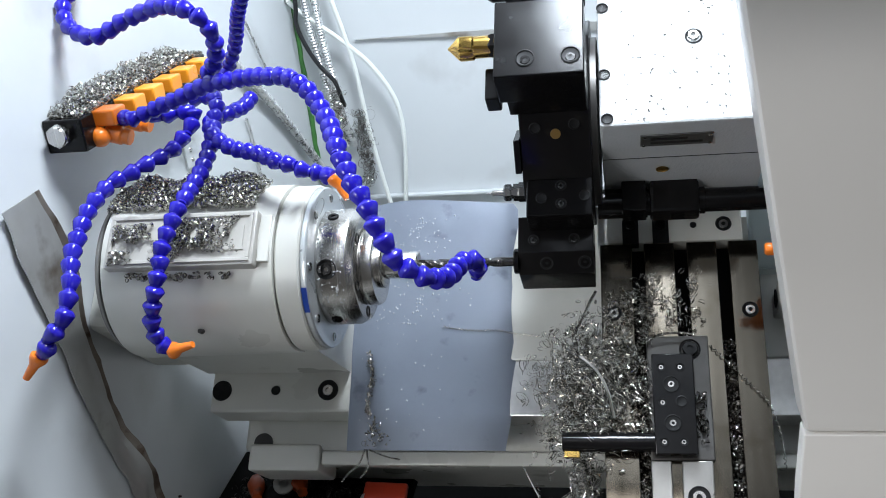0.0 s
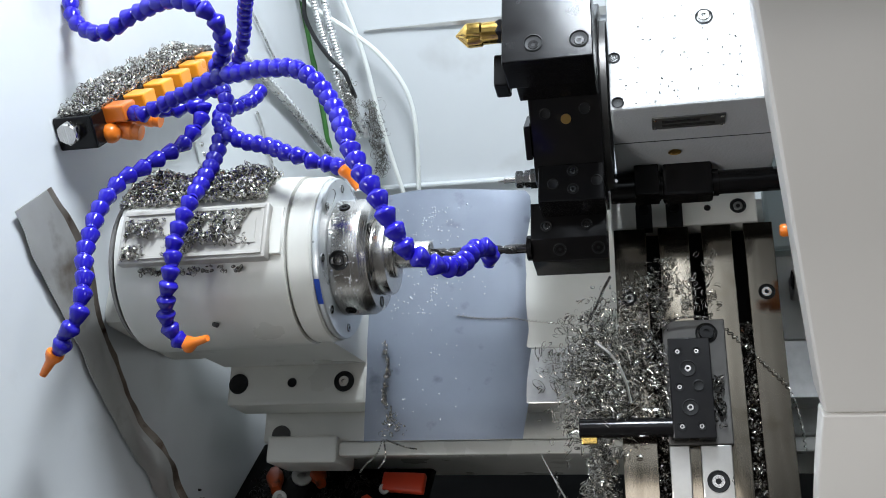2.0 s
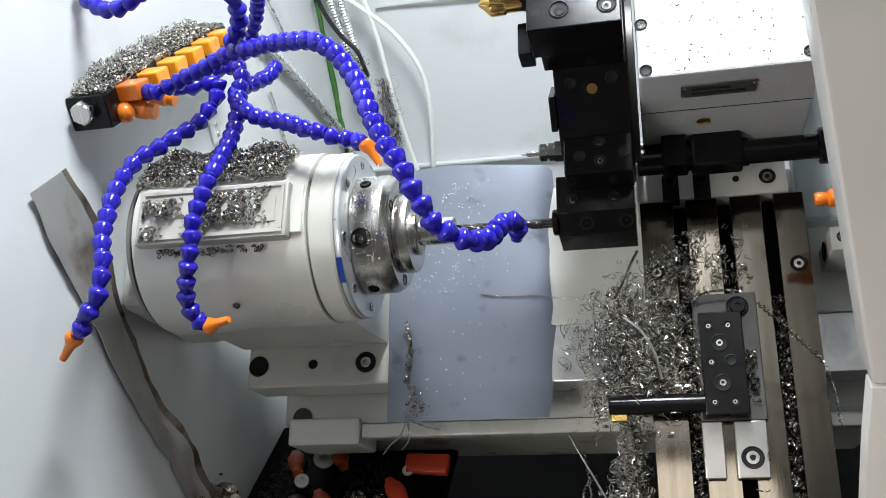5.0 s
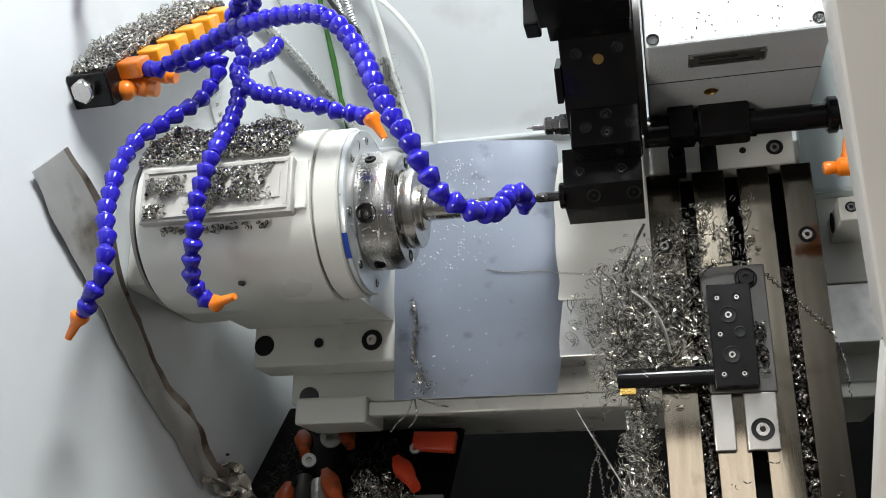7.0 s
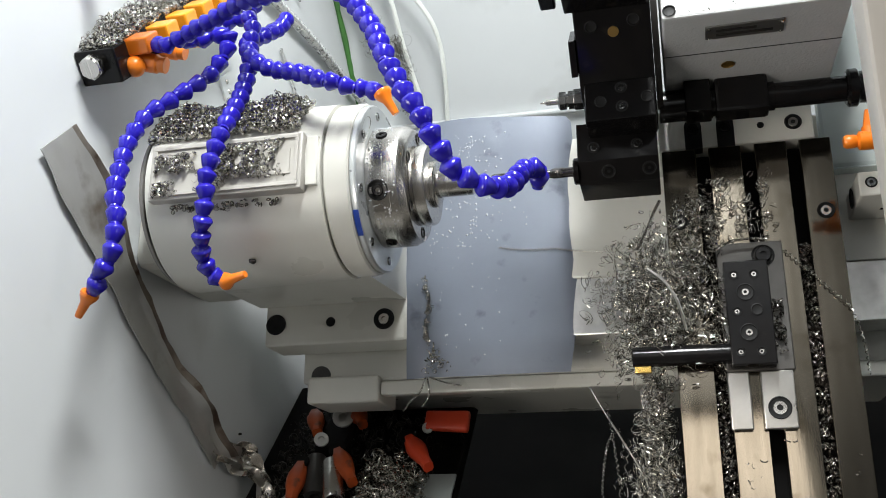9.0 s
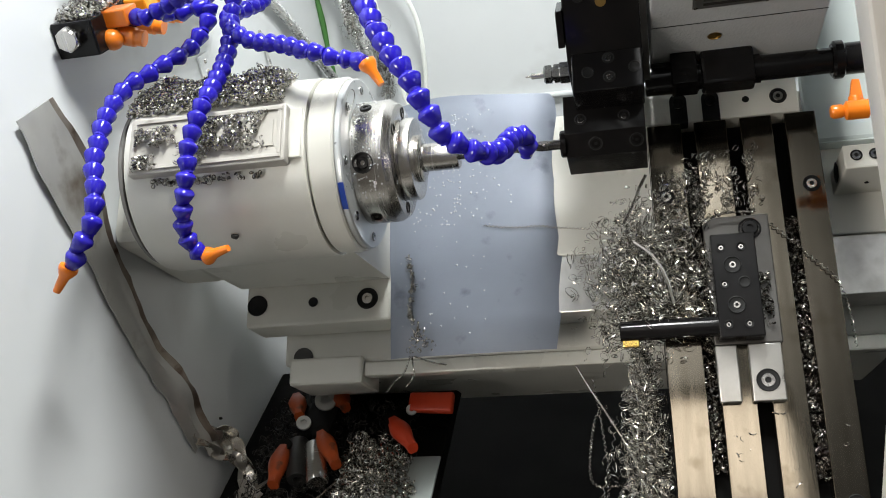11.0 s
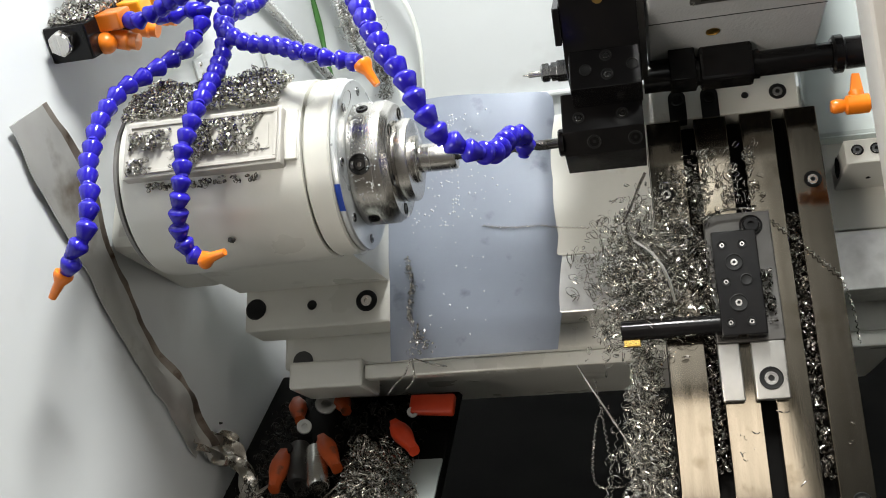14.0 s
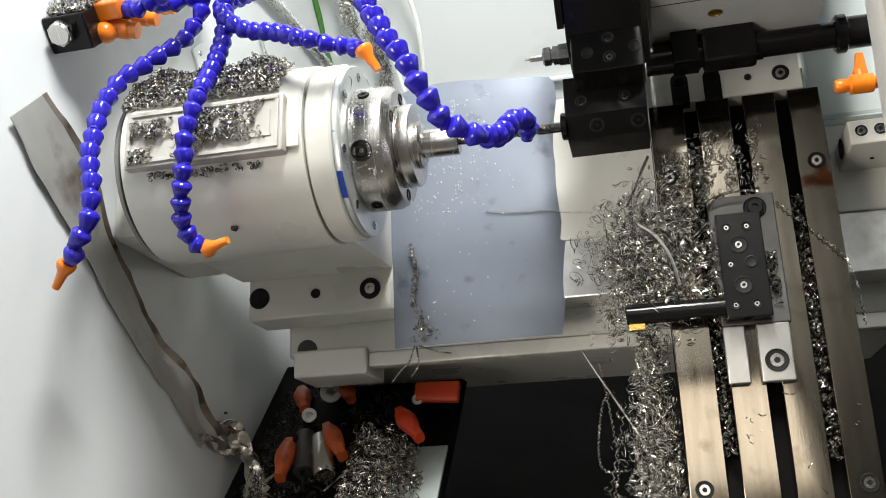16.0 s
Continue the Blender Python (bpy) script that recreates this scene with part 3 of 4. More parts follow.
part("collet_nut", bm, NUTSTEEL, cd, angle=20)
bm = bmesh.new()
rev(bm, [(0.0835, 0.0), (0.0835, 0.0004), (0.0880, 0.0012), (0.0890, 0.0026), (0.0994, 0.0026), (0.0994, 0.0)], 16)
part("bit", bm, STEEL, cd)

# ---- turret housing ----
hs = thing("turret_housing", at(0, 0, 0), "white textured turret housing sprinkled with chips", "housing")
part("casing", boxed(0.1835, 0.317, 0.078, 0.42, -0.07, 0.087, bevel=0.0022), TEXTURED, hs)
for x, u in ((0.1895, 0.0845), (0.188, 0.1255), (0.188, 0.190), (0.188, 0.25), (0.3085, 0.0865), (0.3085, 0.19)):
    put("hole", HOLE_M, hs, pose(x, u, 0.0873))
    put("screw", SMALL_SCREW, hs, pose(x, u, 0.0868))
put("hole", ring_mesh(0.0062, 0.0008, "hole", HOLE), hs, pose(0.260, 0.156, 0.0873))
put("screw", screw_mesh(0.0048, 0.005, "screw", STEEL), hs, pose(0.260, 0.1575, 0.0878))
FRONT = pose(0, 0.078, 0, 90)
npl = part("nameplate", boxed(0.2150, 0.2720, 0.052, 0.070, 0.0, 0.0012, bevel=0.0004), PLATE, hs, "engraved steel nameplate", m=FRONT @ pose(0, 0, 0.0002))
for x in (0.2175, 0.2695):
    for u in (0.0545, 0.0675):
        put("rivet", ring_mesh(0.0011, 0.0004, "rivet", STEEL), npl, pose(x, u, 0.0016))
part("engraved_bar", boxed(0.223, 0.252, 0.0625, 0.0655, 0.0013, 0.0016), DARK, npl)
part("engraved_bar", boxed(0.223, 0.264, 0.0565, 0.0595, 0.0013, 0.0016), DARK, npl)
part("joint_line", boxed(0.184, 0.3165, 0.0296, 0.0302, 0.0, 0.0004), DARK, hs, m=FRONT @ pose(0, 0, 0.0002))
put("plug", ring_mesh(0.0048, 0.0008, "plug", BRASS), hs, FRONT @ pose(0.2335, 0.008, 0.0004))

# ---- driven shaft under the housing ----
sh = thing("drive_shaft", at(0, 0.064, -0.03), "oily black drive shaft and covers under the turret housing", "shaft")
bm = bmesh.new()
rev(bm, [(0.1775, 0.0), (0.1775, 0.0135), (0.2205, 0.0135), (0.2210, 0.0120), (0.27, 0.0120), (0.2705, 0.0105), (0.325, 0.0105), (0.325, 0.0)], 32)
part("tube", bm, BLACK, sh)
bm = bmesh.new()
rev(bm, [(0.3255, 0.0), (0.3255, 0.013), (0.3275, 0.0155), (0.3335, 0.0155), (0.3355, 0.0130), (0.42, 0.0125), (0.42, 0.0)], 32)
part("collar", bm, BLACK, sh)
part("clamp", boxed(0.1985, 0.2195, -0.015, 0.0135, -0.006, 0.018, bevel=0.001), BLACK, sh)
part("clamp", boxed(0.2225, 0.2650, -0.0165, 0.0150, -0.006, 0.0155, bevel=0.003), BLACK, sh)

# ---- cross slide ----
sl = thing("cross_slide", at(0, 0, 0), "ground steel cross slide table with tee slots", "slide table")
for a, b in ((0.1765, 0.2060), (0.2170, 0.2445), (0.2558, 0.2825), (0.2930, 0.3186)):
    part("rib", boxed(a, b, -0.42, 0.0475, -0.1045, -0.0865, bevel=0.0007), TABLE, sl)
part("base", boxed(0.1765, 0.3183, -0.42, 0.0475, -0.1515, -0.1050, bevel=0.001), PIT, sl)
for x, u in ((0.188, -0.0205), (0.308, -0.0195), (0.188, -0.281), (0.308, -0.281)):
    put("hole", ring_mesh(0.0066, 0.0006, "hole", HOLE), sl, pose(x, u, -0.0861))
    put("screw", MID_SCREW, sl, pose(x, u, -0.0855))

rb = thing("rail_block", at(0, 0, 0), "cream painted stop block with bolts behind the slide", "rail block")
part("body", boxed(0.1745, 0.307, 0.049, 0.088, -0.1515, -0.088, bevel=0.0012), CREAM, rb)
for x in (0.2053, 0.2331):
    bm = bmesh.new()
    bx(bm, x - 0.0075, x + 0.0075, 0.0485, 0.0700, -0.10, -0.0872, bevel=0.0)
    cyl(bm, (x, 0.0700, -0.10), (x, 0.0700, -0.0872), 0.0075, seg=24)
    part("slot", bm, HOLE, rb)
    put("screw", screw_mesh(0.0052, 0.006, "screw", BLACK), rb, pose(x, 0.0665, -0.0845))
put("hole", HOLE_S, rb, pose(0.2632, 0.0650, -0.0876))
put("hole", ring_mesh(0.0066, 0.0008, "hole", HOLE), rb, pose(0.2906, 0.0653, -0.0876))
put("screw", MID_SCREW, rb, pose(0.2906, 0.0653, -0.0870))

# ---- tool post ----
tp = thing("tool_post", at(0, 0, 0), "black steel tool post with a boring bar on the slide", "tool post")
post = part("body", boxed(0.2190, 0.2540, -0.1530, -0.0665, -0.0795, -0.0607, bevel=0.0010), BLACK, tp)
part("base_plate", boxed(0.2155, 0.2690, -0.155, -0.045, -0.0860, -0.0800, bevel=0.0012), POSTBASE, tp, "grey steel base plate")
part("clamp_plate", boxed(0.2155, 0.2325, -0.2020, -0.1555, -0.0860, -0.0775, bevel=0.0010), CLAMPSTEEL, tp, "grey steel clamp")
part("clamp_plate", boxed(0.2410, 0.2665, -0.2020, -0.1555, -0.0860, -0.0775, bevel=0.0010), CLAMPSTEEL, tp, "grey steel clamp")
put("hole", ring_mesh(0.0086, 0.0006, "hole", HOLE), tp, pose(0.2535, -0.1855, -0.0770))
put("screw", screw_mesh(0.0058, 0.006, "screw"), tp, pose(0.2535, -0.1855, -0.0765))
put("hole", ring_mesh(0.0088, 0.0006, "hole", HOLE), tp, pose(0.2530, -0.0575, -0.0797))
put("screw", screw_mesh(0.0066, 0.006, "screw", BLACK), tp, pose(0.2530, -0.0575, -0.0760))
for x, u in ((0.2267, -0.0787), (0.2424, -0.0787), (0.2267, -0.1429), (0.2426, -0.1429), (0.2267, -0.1095)):
    put("hole", ring_mesh(0.0034, 0.0003, "hole", HOLE), tp, pose(x, u, -0.0603))
    put("screw", SET_SCREW, tp, pose(x, u, -0.0600))
put("hole", HOLE_M, tp, pose(0.2424, -0.1085, -0.0602))
for u in (-0.0935, -0.1270):
    put("hole", ring_mesh(0.0066, 0.0006, "hole", HOLE), tp, pose(0.2345, u, -0.0603))
    put("screw", screw_mesh(0.0030, 0.004, "screw", STEEL), tp, pose(0.2345, u, -0.0598))
bm = bmesh.new()
rev(bm, [(0.141, 0.0), (0.141, 0.0076), (0.1420, 0.0083), (0.2195, 0.0083), (0.2195, 0.0)], 32)
part("boring_bar", bm, BLACK, tp, "black boring bar", m=pose(0, -0.1415, -0.0700))
part("insert", boxed(0.1425, 0.156, -0.1550, -0.1490, -0.0745, -0.0680, bevel=0.0008), GOLD, tp, "gold coated cutting insert")

# ---- right of the slide ----
part("side_way", boxed(0.4005, 0.60, -0.1465, 0.10, -0.26, -0.205, bevel=0.003), GREYGREEN, bed, "grey-green side way")
part("side_pad", boxed(0.3215, 0.60, -0.075, 0.036, -0.2045, -0.190, bevel=0.002), CREAM, bed)
hb = thing("tool_holder", at(0, 0, 0), "cream painted small holder block with two bolts and a bore", "holder block")
part("body", boxed(0.3370, 0.3950, -0.008, 0.014, -0.180, -0.090, bevel=0.0018), CREAM, hb)
part("plinth", boxed(0.3290, 0.40, -0.020, 0.020, -0.1896, -0.1803, bevel=0.001), CREAM, hb)
for x in (0.347, 0.362):
    put("hole", HOLE_M, hb, pose(x, 0.0035, -0.0896))
    put("screw", SMALL_SCREW, hb, pose(x, 0.0035, -0.0888))
put("hole", ring_mesh(0.0016, 0.0005, "hole", HOLE), hb, pose(0.3600, -0.0084, -0.125, 90))
put("bore", ring_mesh(0.0085, 0.001, "bore", HOLE), hb, pose(0.3366, 0.003, -0.125, 0, -90, 0))
sp = thing("side_panel", at(0, 0, 0), "grey-green painted cover panel behind the slide", "cover panel")
part("panel", boxed(0.3195, 0.98, 0.0385, 0.40, -0.1500, -0.138, bevel=0.004), GREYGREEN, sp)
part("folded_edge", boxed(0.3195, 0.98, 0.0365, 0.0383, -0.1515, -0.136, bevel=0.0006), GREYGREEN, sp)

ov = thing("orange_valve", at(0.329, -0.001, 0.012), "orange plastic ball valve for coolant", "valve")
bm = bmesh.new()
rev(bm, [(-0.022, 0.0), (-0.022, 0.0048), (-0.020, 0.0062), (-0.013, 0.0062), (-0.011, 0.0052), (-0.009, 0.0085), (0.009, 0.0085), (0.011, 0.0052), (0.030, 0.0055), (0.030, 0.0)], 28)
ov.scale = (0.85, 0.85, 0.85)
part("body", bm, ORANGE, ov)
bm = boxed(-0.0060, 0.0060, 0.008, 0.029, -0.003, 0.003, bevel=0.0012)
for v in bm.verts:
    v.co.x *= 1.0 - 22 * (v.co.y - 0.008)
bmesh.ops.transform(bm, matrix=pose(0, 0, 0, 0, 0, -4), verts=bm.verts)
cyl(bm, (0, 0.006, 0), (0, 0.012, 0), 0.006, seg=20)
part("lever", bm, ORANGE, ov)
bm = bmesh.new()
tube(bm, [(0.030, 0, 0), (0.06, 0.0, 0.0), (0.12, 0.01, -0.03), (0.16, 0.06, -0.10), (0.17, 0.10, -0.13)], 0.0055, 12)
part("pipe", bm, BLUE, ov, "blue coolant pipe")

# ---- door ----
door = thing("sliding_door", Matrix(), "beige painted sheet steel door of the enclosure", "door")


def slab(outline, y0, y1, bevel):
    bm = bmesh.new()
    f = bm.faces.new([bm.verts.new((x, y0, z)) for x, z in outline])
    g = bmesh.ops.extrude_face_region(bm, geom=[f])
    bmesh.ops.translate(bm, vec=(0, y1 - y0, 0), verts=[v for v in g["geom"] if isinstance(v, bmesh.types.BMVert)])
    bmesh.ops.bevel(bm, geom=bm.edges[:], offset=bevel, segments=3, affect="EDGES", profile=0.5)
    return bm


part("panel", slab([(0.2443, 2.19), (0.2443, Z0 + 0.340), (0.2975, Z0 + 0.0005), (0.99, Z0 + 0.0005), (0.99, 2.19)], -0.26, -0.228, 0.004), BEIGE, door)
part("lower_panel", slab([(0.2970, Z0), (0.2955, Z0 - 0.040), (0.2945, 0.805), (0.99, 0.805), (0.99, Z0)], -0.2602, -0.245, 0.0015), BEIGE, door)
part("inner_liner", slab([(0.2500, 2.18), (0.2500, Z0 + 0.340), (0.3030, Z0), (0.3030, 0.82), (0.985, 0.82), (0.985, 2.18)], -0.2275, -0.2245, 0.001), ADDED_LINER, door, "unseen near-black liner added to darken the table's reflections")


# ---- coolant hoses of snapped ball and socket pieces ----
PITCH = 0.0125


def segment_mesh():
    bm = bmesh.new()
    rev(bm, [(-0.0003, 0.0042), (0.0003, 0.0053), (0.0012, 0.0065), (0.0027, 0.0077), (0.0038, 0.0078), (0.0110, 0.0050), (0.0114, 0.0043), (0.0134, 0.0041)], 20)
    return finish(bm, "segment", BLUE, 40)


def nozzle_mesh():
    bm = bmesh.new()
    rev(bm, [(-0.001, 0.0050), (0.0, 0.0070), (0.0020, 0.0073), (0.0040, 0.0068), (0.0090, 0.0040), (0.0210, 0.0029), (0.0218, 0.0027), (0.0218, 0.0017)], 20)
    return finish(bm, "nozzle", ORANGE, 40)


SEGMENT, NOZZLE = segment_mesh(), nozzle_mesh()


HOSE_RNG = random.Random(3)


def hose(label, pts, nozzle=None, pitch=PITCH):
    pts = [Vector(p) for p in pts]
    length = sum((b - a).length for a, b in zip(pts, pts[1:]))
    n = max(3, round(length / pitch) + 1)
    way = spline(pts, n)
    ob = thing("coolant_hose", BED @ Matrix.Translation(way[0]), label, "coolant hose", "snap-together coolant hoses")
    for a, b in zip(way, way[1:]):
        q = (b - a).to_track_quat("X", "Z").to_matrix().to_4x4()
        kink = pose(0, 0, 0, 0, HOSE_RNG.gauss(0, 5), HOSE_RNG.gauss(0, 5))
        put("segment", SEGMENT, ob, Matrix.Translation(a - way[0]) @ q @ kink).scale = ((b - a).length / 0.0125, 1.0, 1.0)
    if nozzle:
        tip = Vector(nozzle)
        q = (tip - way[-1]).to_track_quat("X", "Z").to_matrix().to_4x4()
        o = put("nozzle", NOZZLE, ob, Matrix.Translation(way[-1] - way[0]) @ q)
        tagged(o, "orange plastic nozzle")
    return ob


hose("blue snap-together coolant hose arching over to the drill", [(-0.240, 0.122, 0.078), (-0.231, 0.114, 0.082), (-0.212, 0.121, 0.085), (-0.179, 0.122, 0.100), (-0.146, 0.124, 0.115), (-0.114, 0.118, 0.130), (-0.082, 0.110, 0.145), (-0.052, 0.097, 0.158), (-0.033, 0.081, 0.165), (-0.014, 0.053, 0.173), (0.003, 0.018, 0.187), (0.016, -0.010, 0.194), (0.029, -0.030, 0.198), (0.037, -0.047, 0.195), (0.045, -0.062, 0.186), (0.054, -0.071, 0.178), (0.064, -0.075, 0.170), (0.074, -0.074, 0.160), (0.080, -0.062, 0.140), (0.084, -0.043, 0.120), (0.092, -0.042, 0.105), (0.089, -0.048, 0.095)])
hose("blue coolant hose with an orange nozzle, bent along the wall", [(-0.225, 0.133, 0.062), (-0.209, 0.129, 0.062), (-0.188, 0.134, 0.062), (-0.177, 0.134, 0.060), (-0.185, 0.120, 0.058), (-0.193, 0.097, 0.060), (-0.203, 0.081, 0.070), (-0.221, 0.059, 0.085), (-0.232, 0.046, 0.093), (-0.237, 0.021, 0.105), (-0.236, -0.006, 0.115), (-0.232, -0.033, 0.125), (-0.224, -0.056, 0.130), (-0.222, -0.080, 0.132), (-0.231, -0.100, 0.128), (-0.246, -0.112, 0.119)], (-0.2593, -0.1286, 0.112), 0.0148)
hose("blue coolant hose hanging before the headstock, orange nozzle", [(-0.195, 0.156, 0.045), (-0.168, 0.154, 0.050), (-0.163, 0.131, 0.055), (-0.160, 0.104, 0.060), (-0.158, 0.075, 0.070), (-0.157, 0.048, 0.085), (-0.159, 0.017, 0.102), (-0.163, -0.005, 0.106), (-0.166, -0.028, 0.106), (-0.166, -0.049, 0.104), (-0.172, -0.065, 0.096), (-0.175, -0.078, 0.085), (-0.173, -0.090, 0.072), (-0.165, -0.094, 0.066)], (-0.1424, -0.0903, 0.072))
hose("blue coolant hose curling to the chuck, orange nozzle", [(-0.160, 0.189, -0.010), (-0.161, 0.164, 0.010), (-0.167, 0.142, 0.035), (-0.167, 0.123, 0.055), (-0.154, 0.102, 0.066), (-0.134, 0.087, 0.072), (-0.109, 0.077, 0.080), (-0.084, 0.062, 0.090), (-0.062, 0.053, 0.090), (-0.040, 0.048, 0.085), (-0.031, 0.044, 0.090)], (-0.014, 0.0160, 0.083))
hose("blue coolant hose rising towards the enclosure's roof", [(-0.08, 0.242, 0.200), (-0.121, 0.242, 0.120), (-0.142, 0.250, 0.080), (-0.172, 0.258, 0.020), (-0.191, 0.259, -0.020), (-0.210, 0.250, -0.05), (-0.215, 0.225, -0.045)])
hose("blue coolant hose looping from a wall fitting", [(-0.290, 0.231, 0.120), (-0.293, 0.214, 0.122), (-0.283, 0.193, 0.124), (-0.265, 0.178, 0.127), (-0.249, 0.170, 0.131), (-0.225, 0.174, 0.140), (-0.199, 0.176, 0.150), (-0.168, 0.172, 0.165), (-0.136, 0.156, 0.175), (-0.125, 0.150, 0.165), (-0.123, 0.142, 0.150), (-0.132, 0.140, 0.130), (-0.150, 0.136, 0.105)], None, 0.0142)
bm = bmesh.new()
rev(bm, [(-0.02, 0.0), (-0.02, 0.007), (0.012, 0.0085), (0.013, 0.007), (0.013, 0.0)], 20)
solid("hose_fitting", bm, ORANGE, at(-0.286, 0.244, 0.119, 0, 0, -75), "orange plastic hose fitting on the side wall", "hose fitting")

# ---- coolant manifold on the side wall ----
man = thing("coolant_manifold", Matrix.Translation((WX, 0.0, Z0 + 0.14)), "black coolant manifold bar with orange valves, heaped with chips", "manifold")
part("bar", boxed(0.0005, 0.038, -0.003, 0.275, -0.020, 0.010, bevel=0.0015), BLACK, man)
bm = bmesh.new()
cyl(bm, (0.017, -0.011, -0.003), (0.017, -0.0035, -0.003), 0.0105, seg=6)
cyl(bm, (0.017, -0.0125, -0.003), (0.017, -0.011, -0.003), 0.0085, 0.0095, seg=24)
part("bolt", bm, TURNED, man, "bright hexagon bolt")
for k in range(6):
    y = 0.030 + 0.041 * k
    v = part("valve", boxed(0.036, 0.058, y - 0.011, y + 0.013, -0.004, 0.011, bevel=0.002), AMBER if k else ORANGE, man, "orange valve body")
    if k > 2:
        continue
    bm = bmesh.new()
    rev(bm, [(0.0, 0.0), (0.0, 0.0085), (0.014, 0.0085), (0.016, 0.0072), (0.022, 0.0072), (0.022, 0.0)], 22)
    part("outlet", bm, ORANGE, v, m=pose(0.042, y, -0.012, 0, 16, 0))
    if k == 0:
        bm = bmesh.new()
        bmesh.ops.create_uvsphere(bm, u_segments=18, v_segments=12, radius=0.0092, matrix=pose(0.040, y - 0.011, -0.013))
        part("cap", bm, ORANGE, v)
br = solid("wall_bracket", boxed(0, 0.003, -0.018, 0.012, -0.014, 0.014, bevel=0.001), WHITE, Matrix.Translation((WX + 0.0005, 0.265, Z0 + 0.036)), "small white bracket with two rivets on the wall", "bracket")
for z in (-0.006, 0.006):
    bm = bmesh.new()
    cyl(bm, (0.003, -0.004, z), (0.0046, -0.004, z), 0.0030, 0.0022, seg=14)
    part("rivet", bm, STEEL, br, "bright rivet head")

# ---- bent steel strip on the side wall ----
bm = bmesh.new()
left = spline([(0, -0.093, 0.098), (0, -0.088, 0.052), (0, -0.077, 0.005), (0, -0.067, -0.058), (0, -0.058, -0.104), (0, -0.045, -0.158), (0, -0.026, -0.23), (0, -0.012, -0.289)], 40)
right = spline([(0, -0.038, 0.099), (0, -0.024, 0.053), (0, -0.024, -0.006), (0, -0.026, -0.057), (0, -0.022, -0.112), (0, -0.016, -0.162), (0, -0.006, -0.208), (0, 0.002, -0.284)], 40)
rows_s = []
for i, (a, b) in enumerate(zip(left, right)):
    w = i / 39
    line = []
    for j in range(9):
        s = j / 8
        p = a.lerp(b, s)
        lift = 0.0015 + 0.010 * max(0.0, s - 0.75) / 0.25 * w + 0.004 * math.sin(9 * w) * s + 0.003 * math.sin(23 * w + 3 * s) * w + 0.010 * s * w * w
        lift += 0.0006 * noise.noise(Vector((s * 9, w * 30, 4.0))) + 0.006 * noise.noise(Vector((s * 3, w * 14, 2.0))) * w
        edge = 0.004 * noise.noise(Vector((w * 12, 5.0 if s < 0.5 else 9.0, 0.0))) if s in (0.0, 1.0) else 0.0
        line.append(Vector((WX + 0.002 + max(0.003, lift) + 0.0008 * noise.noise(Vector((s * 7, w * 22, 8.0))), p.y + edge, Z0 + p.z)))
    rows_s.append(line)
strip = thing("deflector_strip", Matrix(), "bent and scuffed thin steel strip along the side wall", "strip")
bm.free()
for piece, k0, k1 in (("web", 0, 7), ("flange", 7, 8)):
    bm = bmesh.new()
    vs = [[bm.verts.new(p) for p in line[k0:k1 + 1]] for line in rows_s]
    for a, b in zip(vs, vs[1:]):
        for k in range(k1 - k0):
            bm.faces.new((a[k], a[k + 1], b[k + 1], b[k]))
    bm.normal_update()
    bmesh.ops.solidify(bm, geom=bm.faces[:], thickness=-0.0009)
    part(piece, bm, RUSTY if k0 else STRIP, strip, "lifted rusty crumpled edge" if k0 else "", angle=50)

# crumpled end of the strip
bm = bmesh.new()
rng = random.Random(5)
spine = spline([(0.004, -0.006, -0.266), (0.010, 0.008, -0.288), (0.020, 0.024, -0.308), (0.026, 0.025, -0.327), (0.034, 0.012, -0.342), (0.044, -0.006, -0.352), (0.048, -0.024, -0.358)], 26)
rows_s = []
for i, p in enumerate(spine):
    w = i / 25
    line = []
    for j in range(10):
        s = j / 9 - 0.5
        wd = 0.026 + 0.026 * w
        q = p + Vector((0.004 + 0.012 * noise.noise(Vector((w * 5, s * 6, 1.3))), s * wd * 0.8, s * wd * (0.75 - 0.55 * w)))
        q.z = max(q.z, -0.363)
        q += Vector((0.010 * noise.noise(Vector((w * 6, s * 4, 7.1))), 0.008 * noise.noise(Vector((w * 6, s * 4, 3.1))), 0.008 * noise.noise(Vector((w * 5, s * 4, 5.7)))))
        line.append(bm.verts.new((max(WX + 0.003, WX + q.x), q.y, Z0 + q.z)))
    rows_s.append(line)
for a, b in zip(rows_s, rows_s[1:]):
    for k in range(9):
        bm.faces.new((a[k], a[k + 1], b[k + 1], b[k]))
bm.normal_update()
bmesh.ops.solidify(bm, geom=bm.faces[:], thickness=0.0006)
solid("crumpled_foil", bm, FOIL, Matrix(), "crumpled torn bright metal foil at the strip's foot", "foil", angle=42)
for y, z, r in ((0.118, -0.372, 0.0055), (0.105, -0.385, 0.006), (0.065, -0.372, 0.0018), (0.150, -0.30, 0.0015)):
    bm = bmesh.new()
    cyl(bm, (0, 0, 0), (0.003, 0, 0), r, r * 0.8, seg=16)
    solid("wall_plug", bm, DARK, Matrix.Translation((WX + 0.0003, y - 0.09, Z0 + z)), "small dark plug on the side wall", "plug", "plugs on the wall")

# ---- tubes and conduits by the back wall ----
YB = WY - 0.03


def line_thing(name, pts, r, mat, label, category, group="", n=60, seg=10):
    bm = bmesh.new()
    tube(bm, spline(pts, n), r, seg)
    return solid(name, bm, mat, Matrix(), label, category, group)


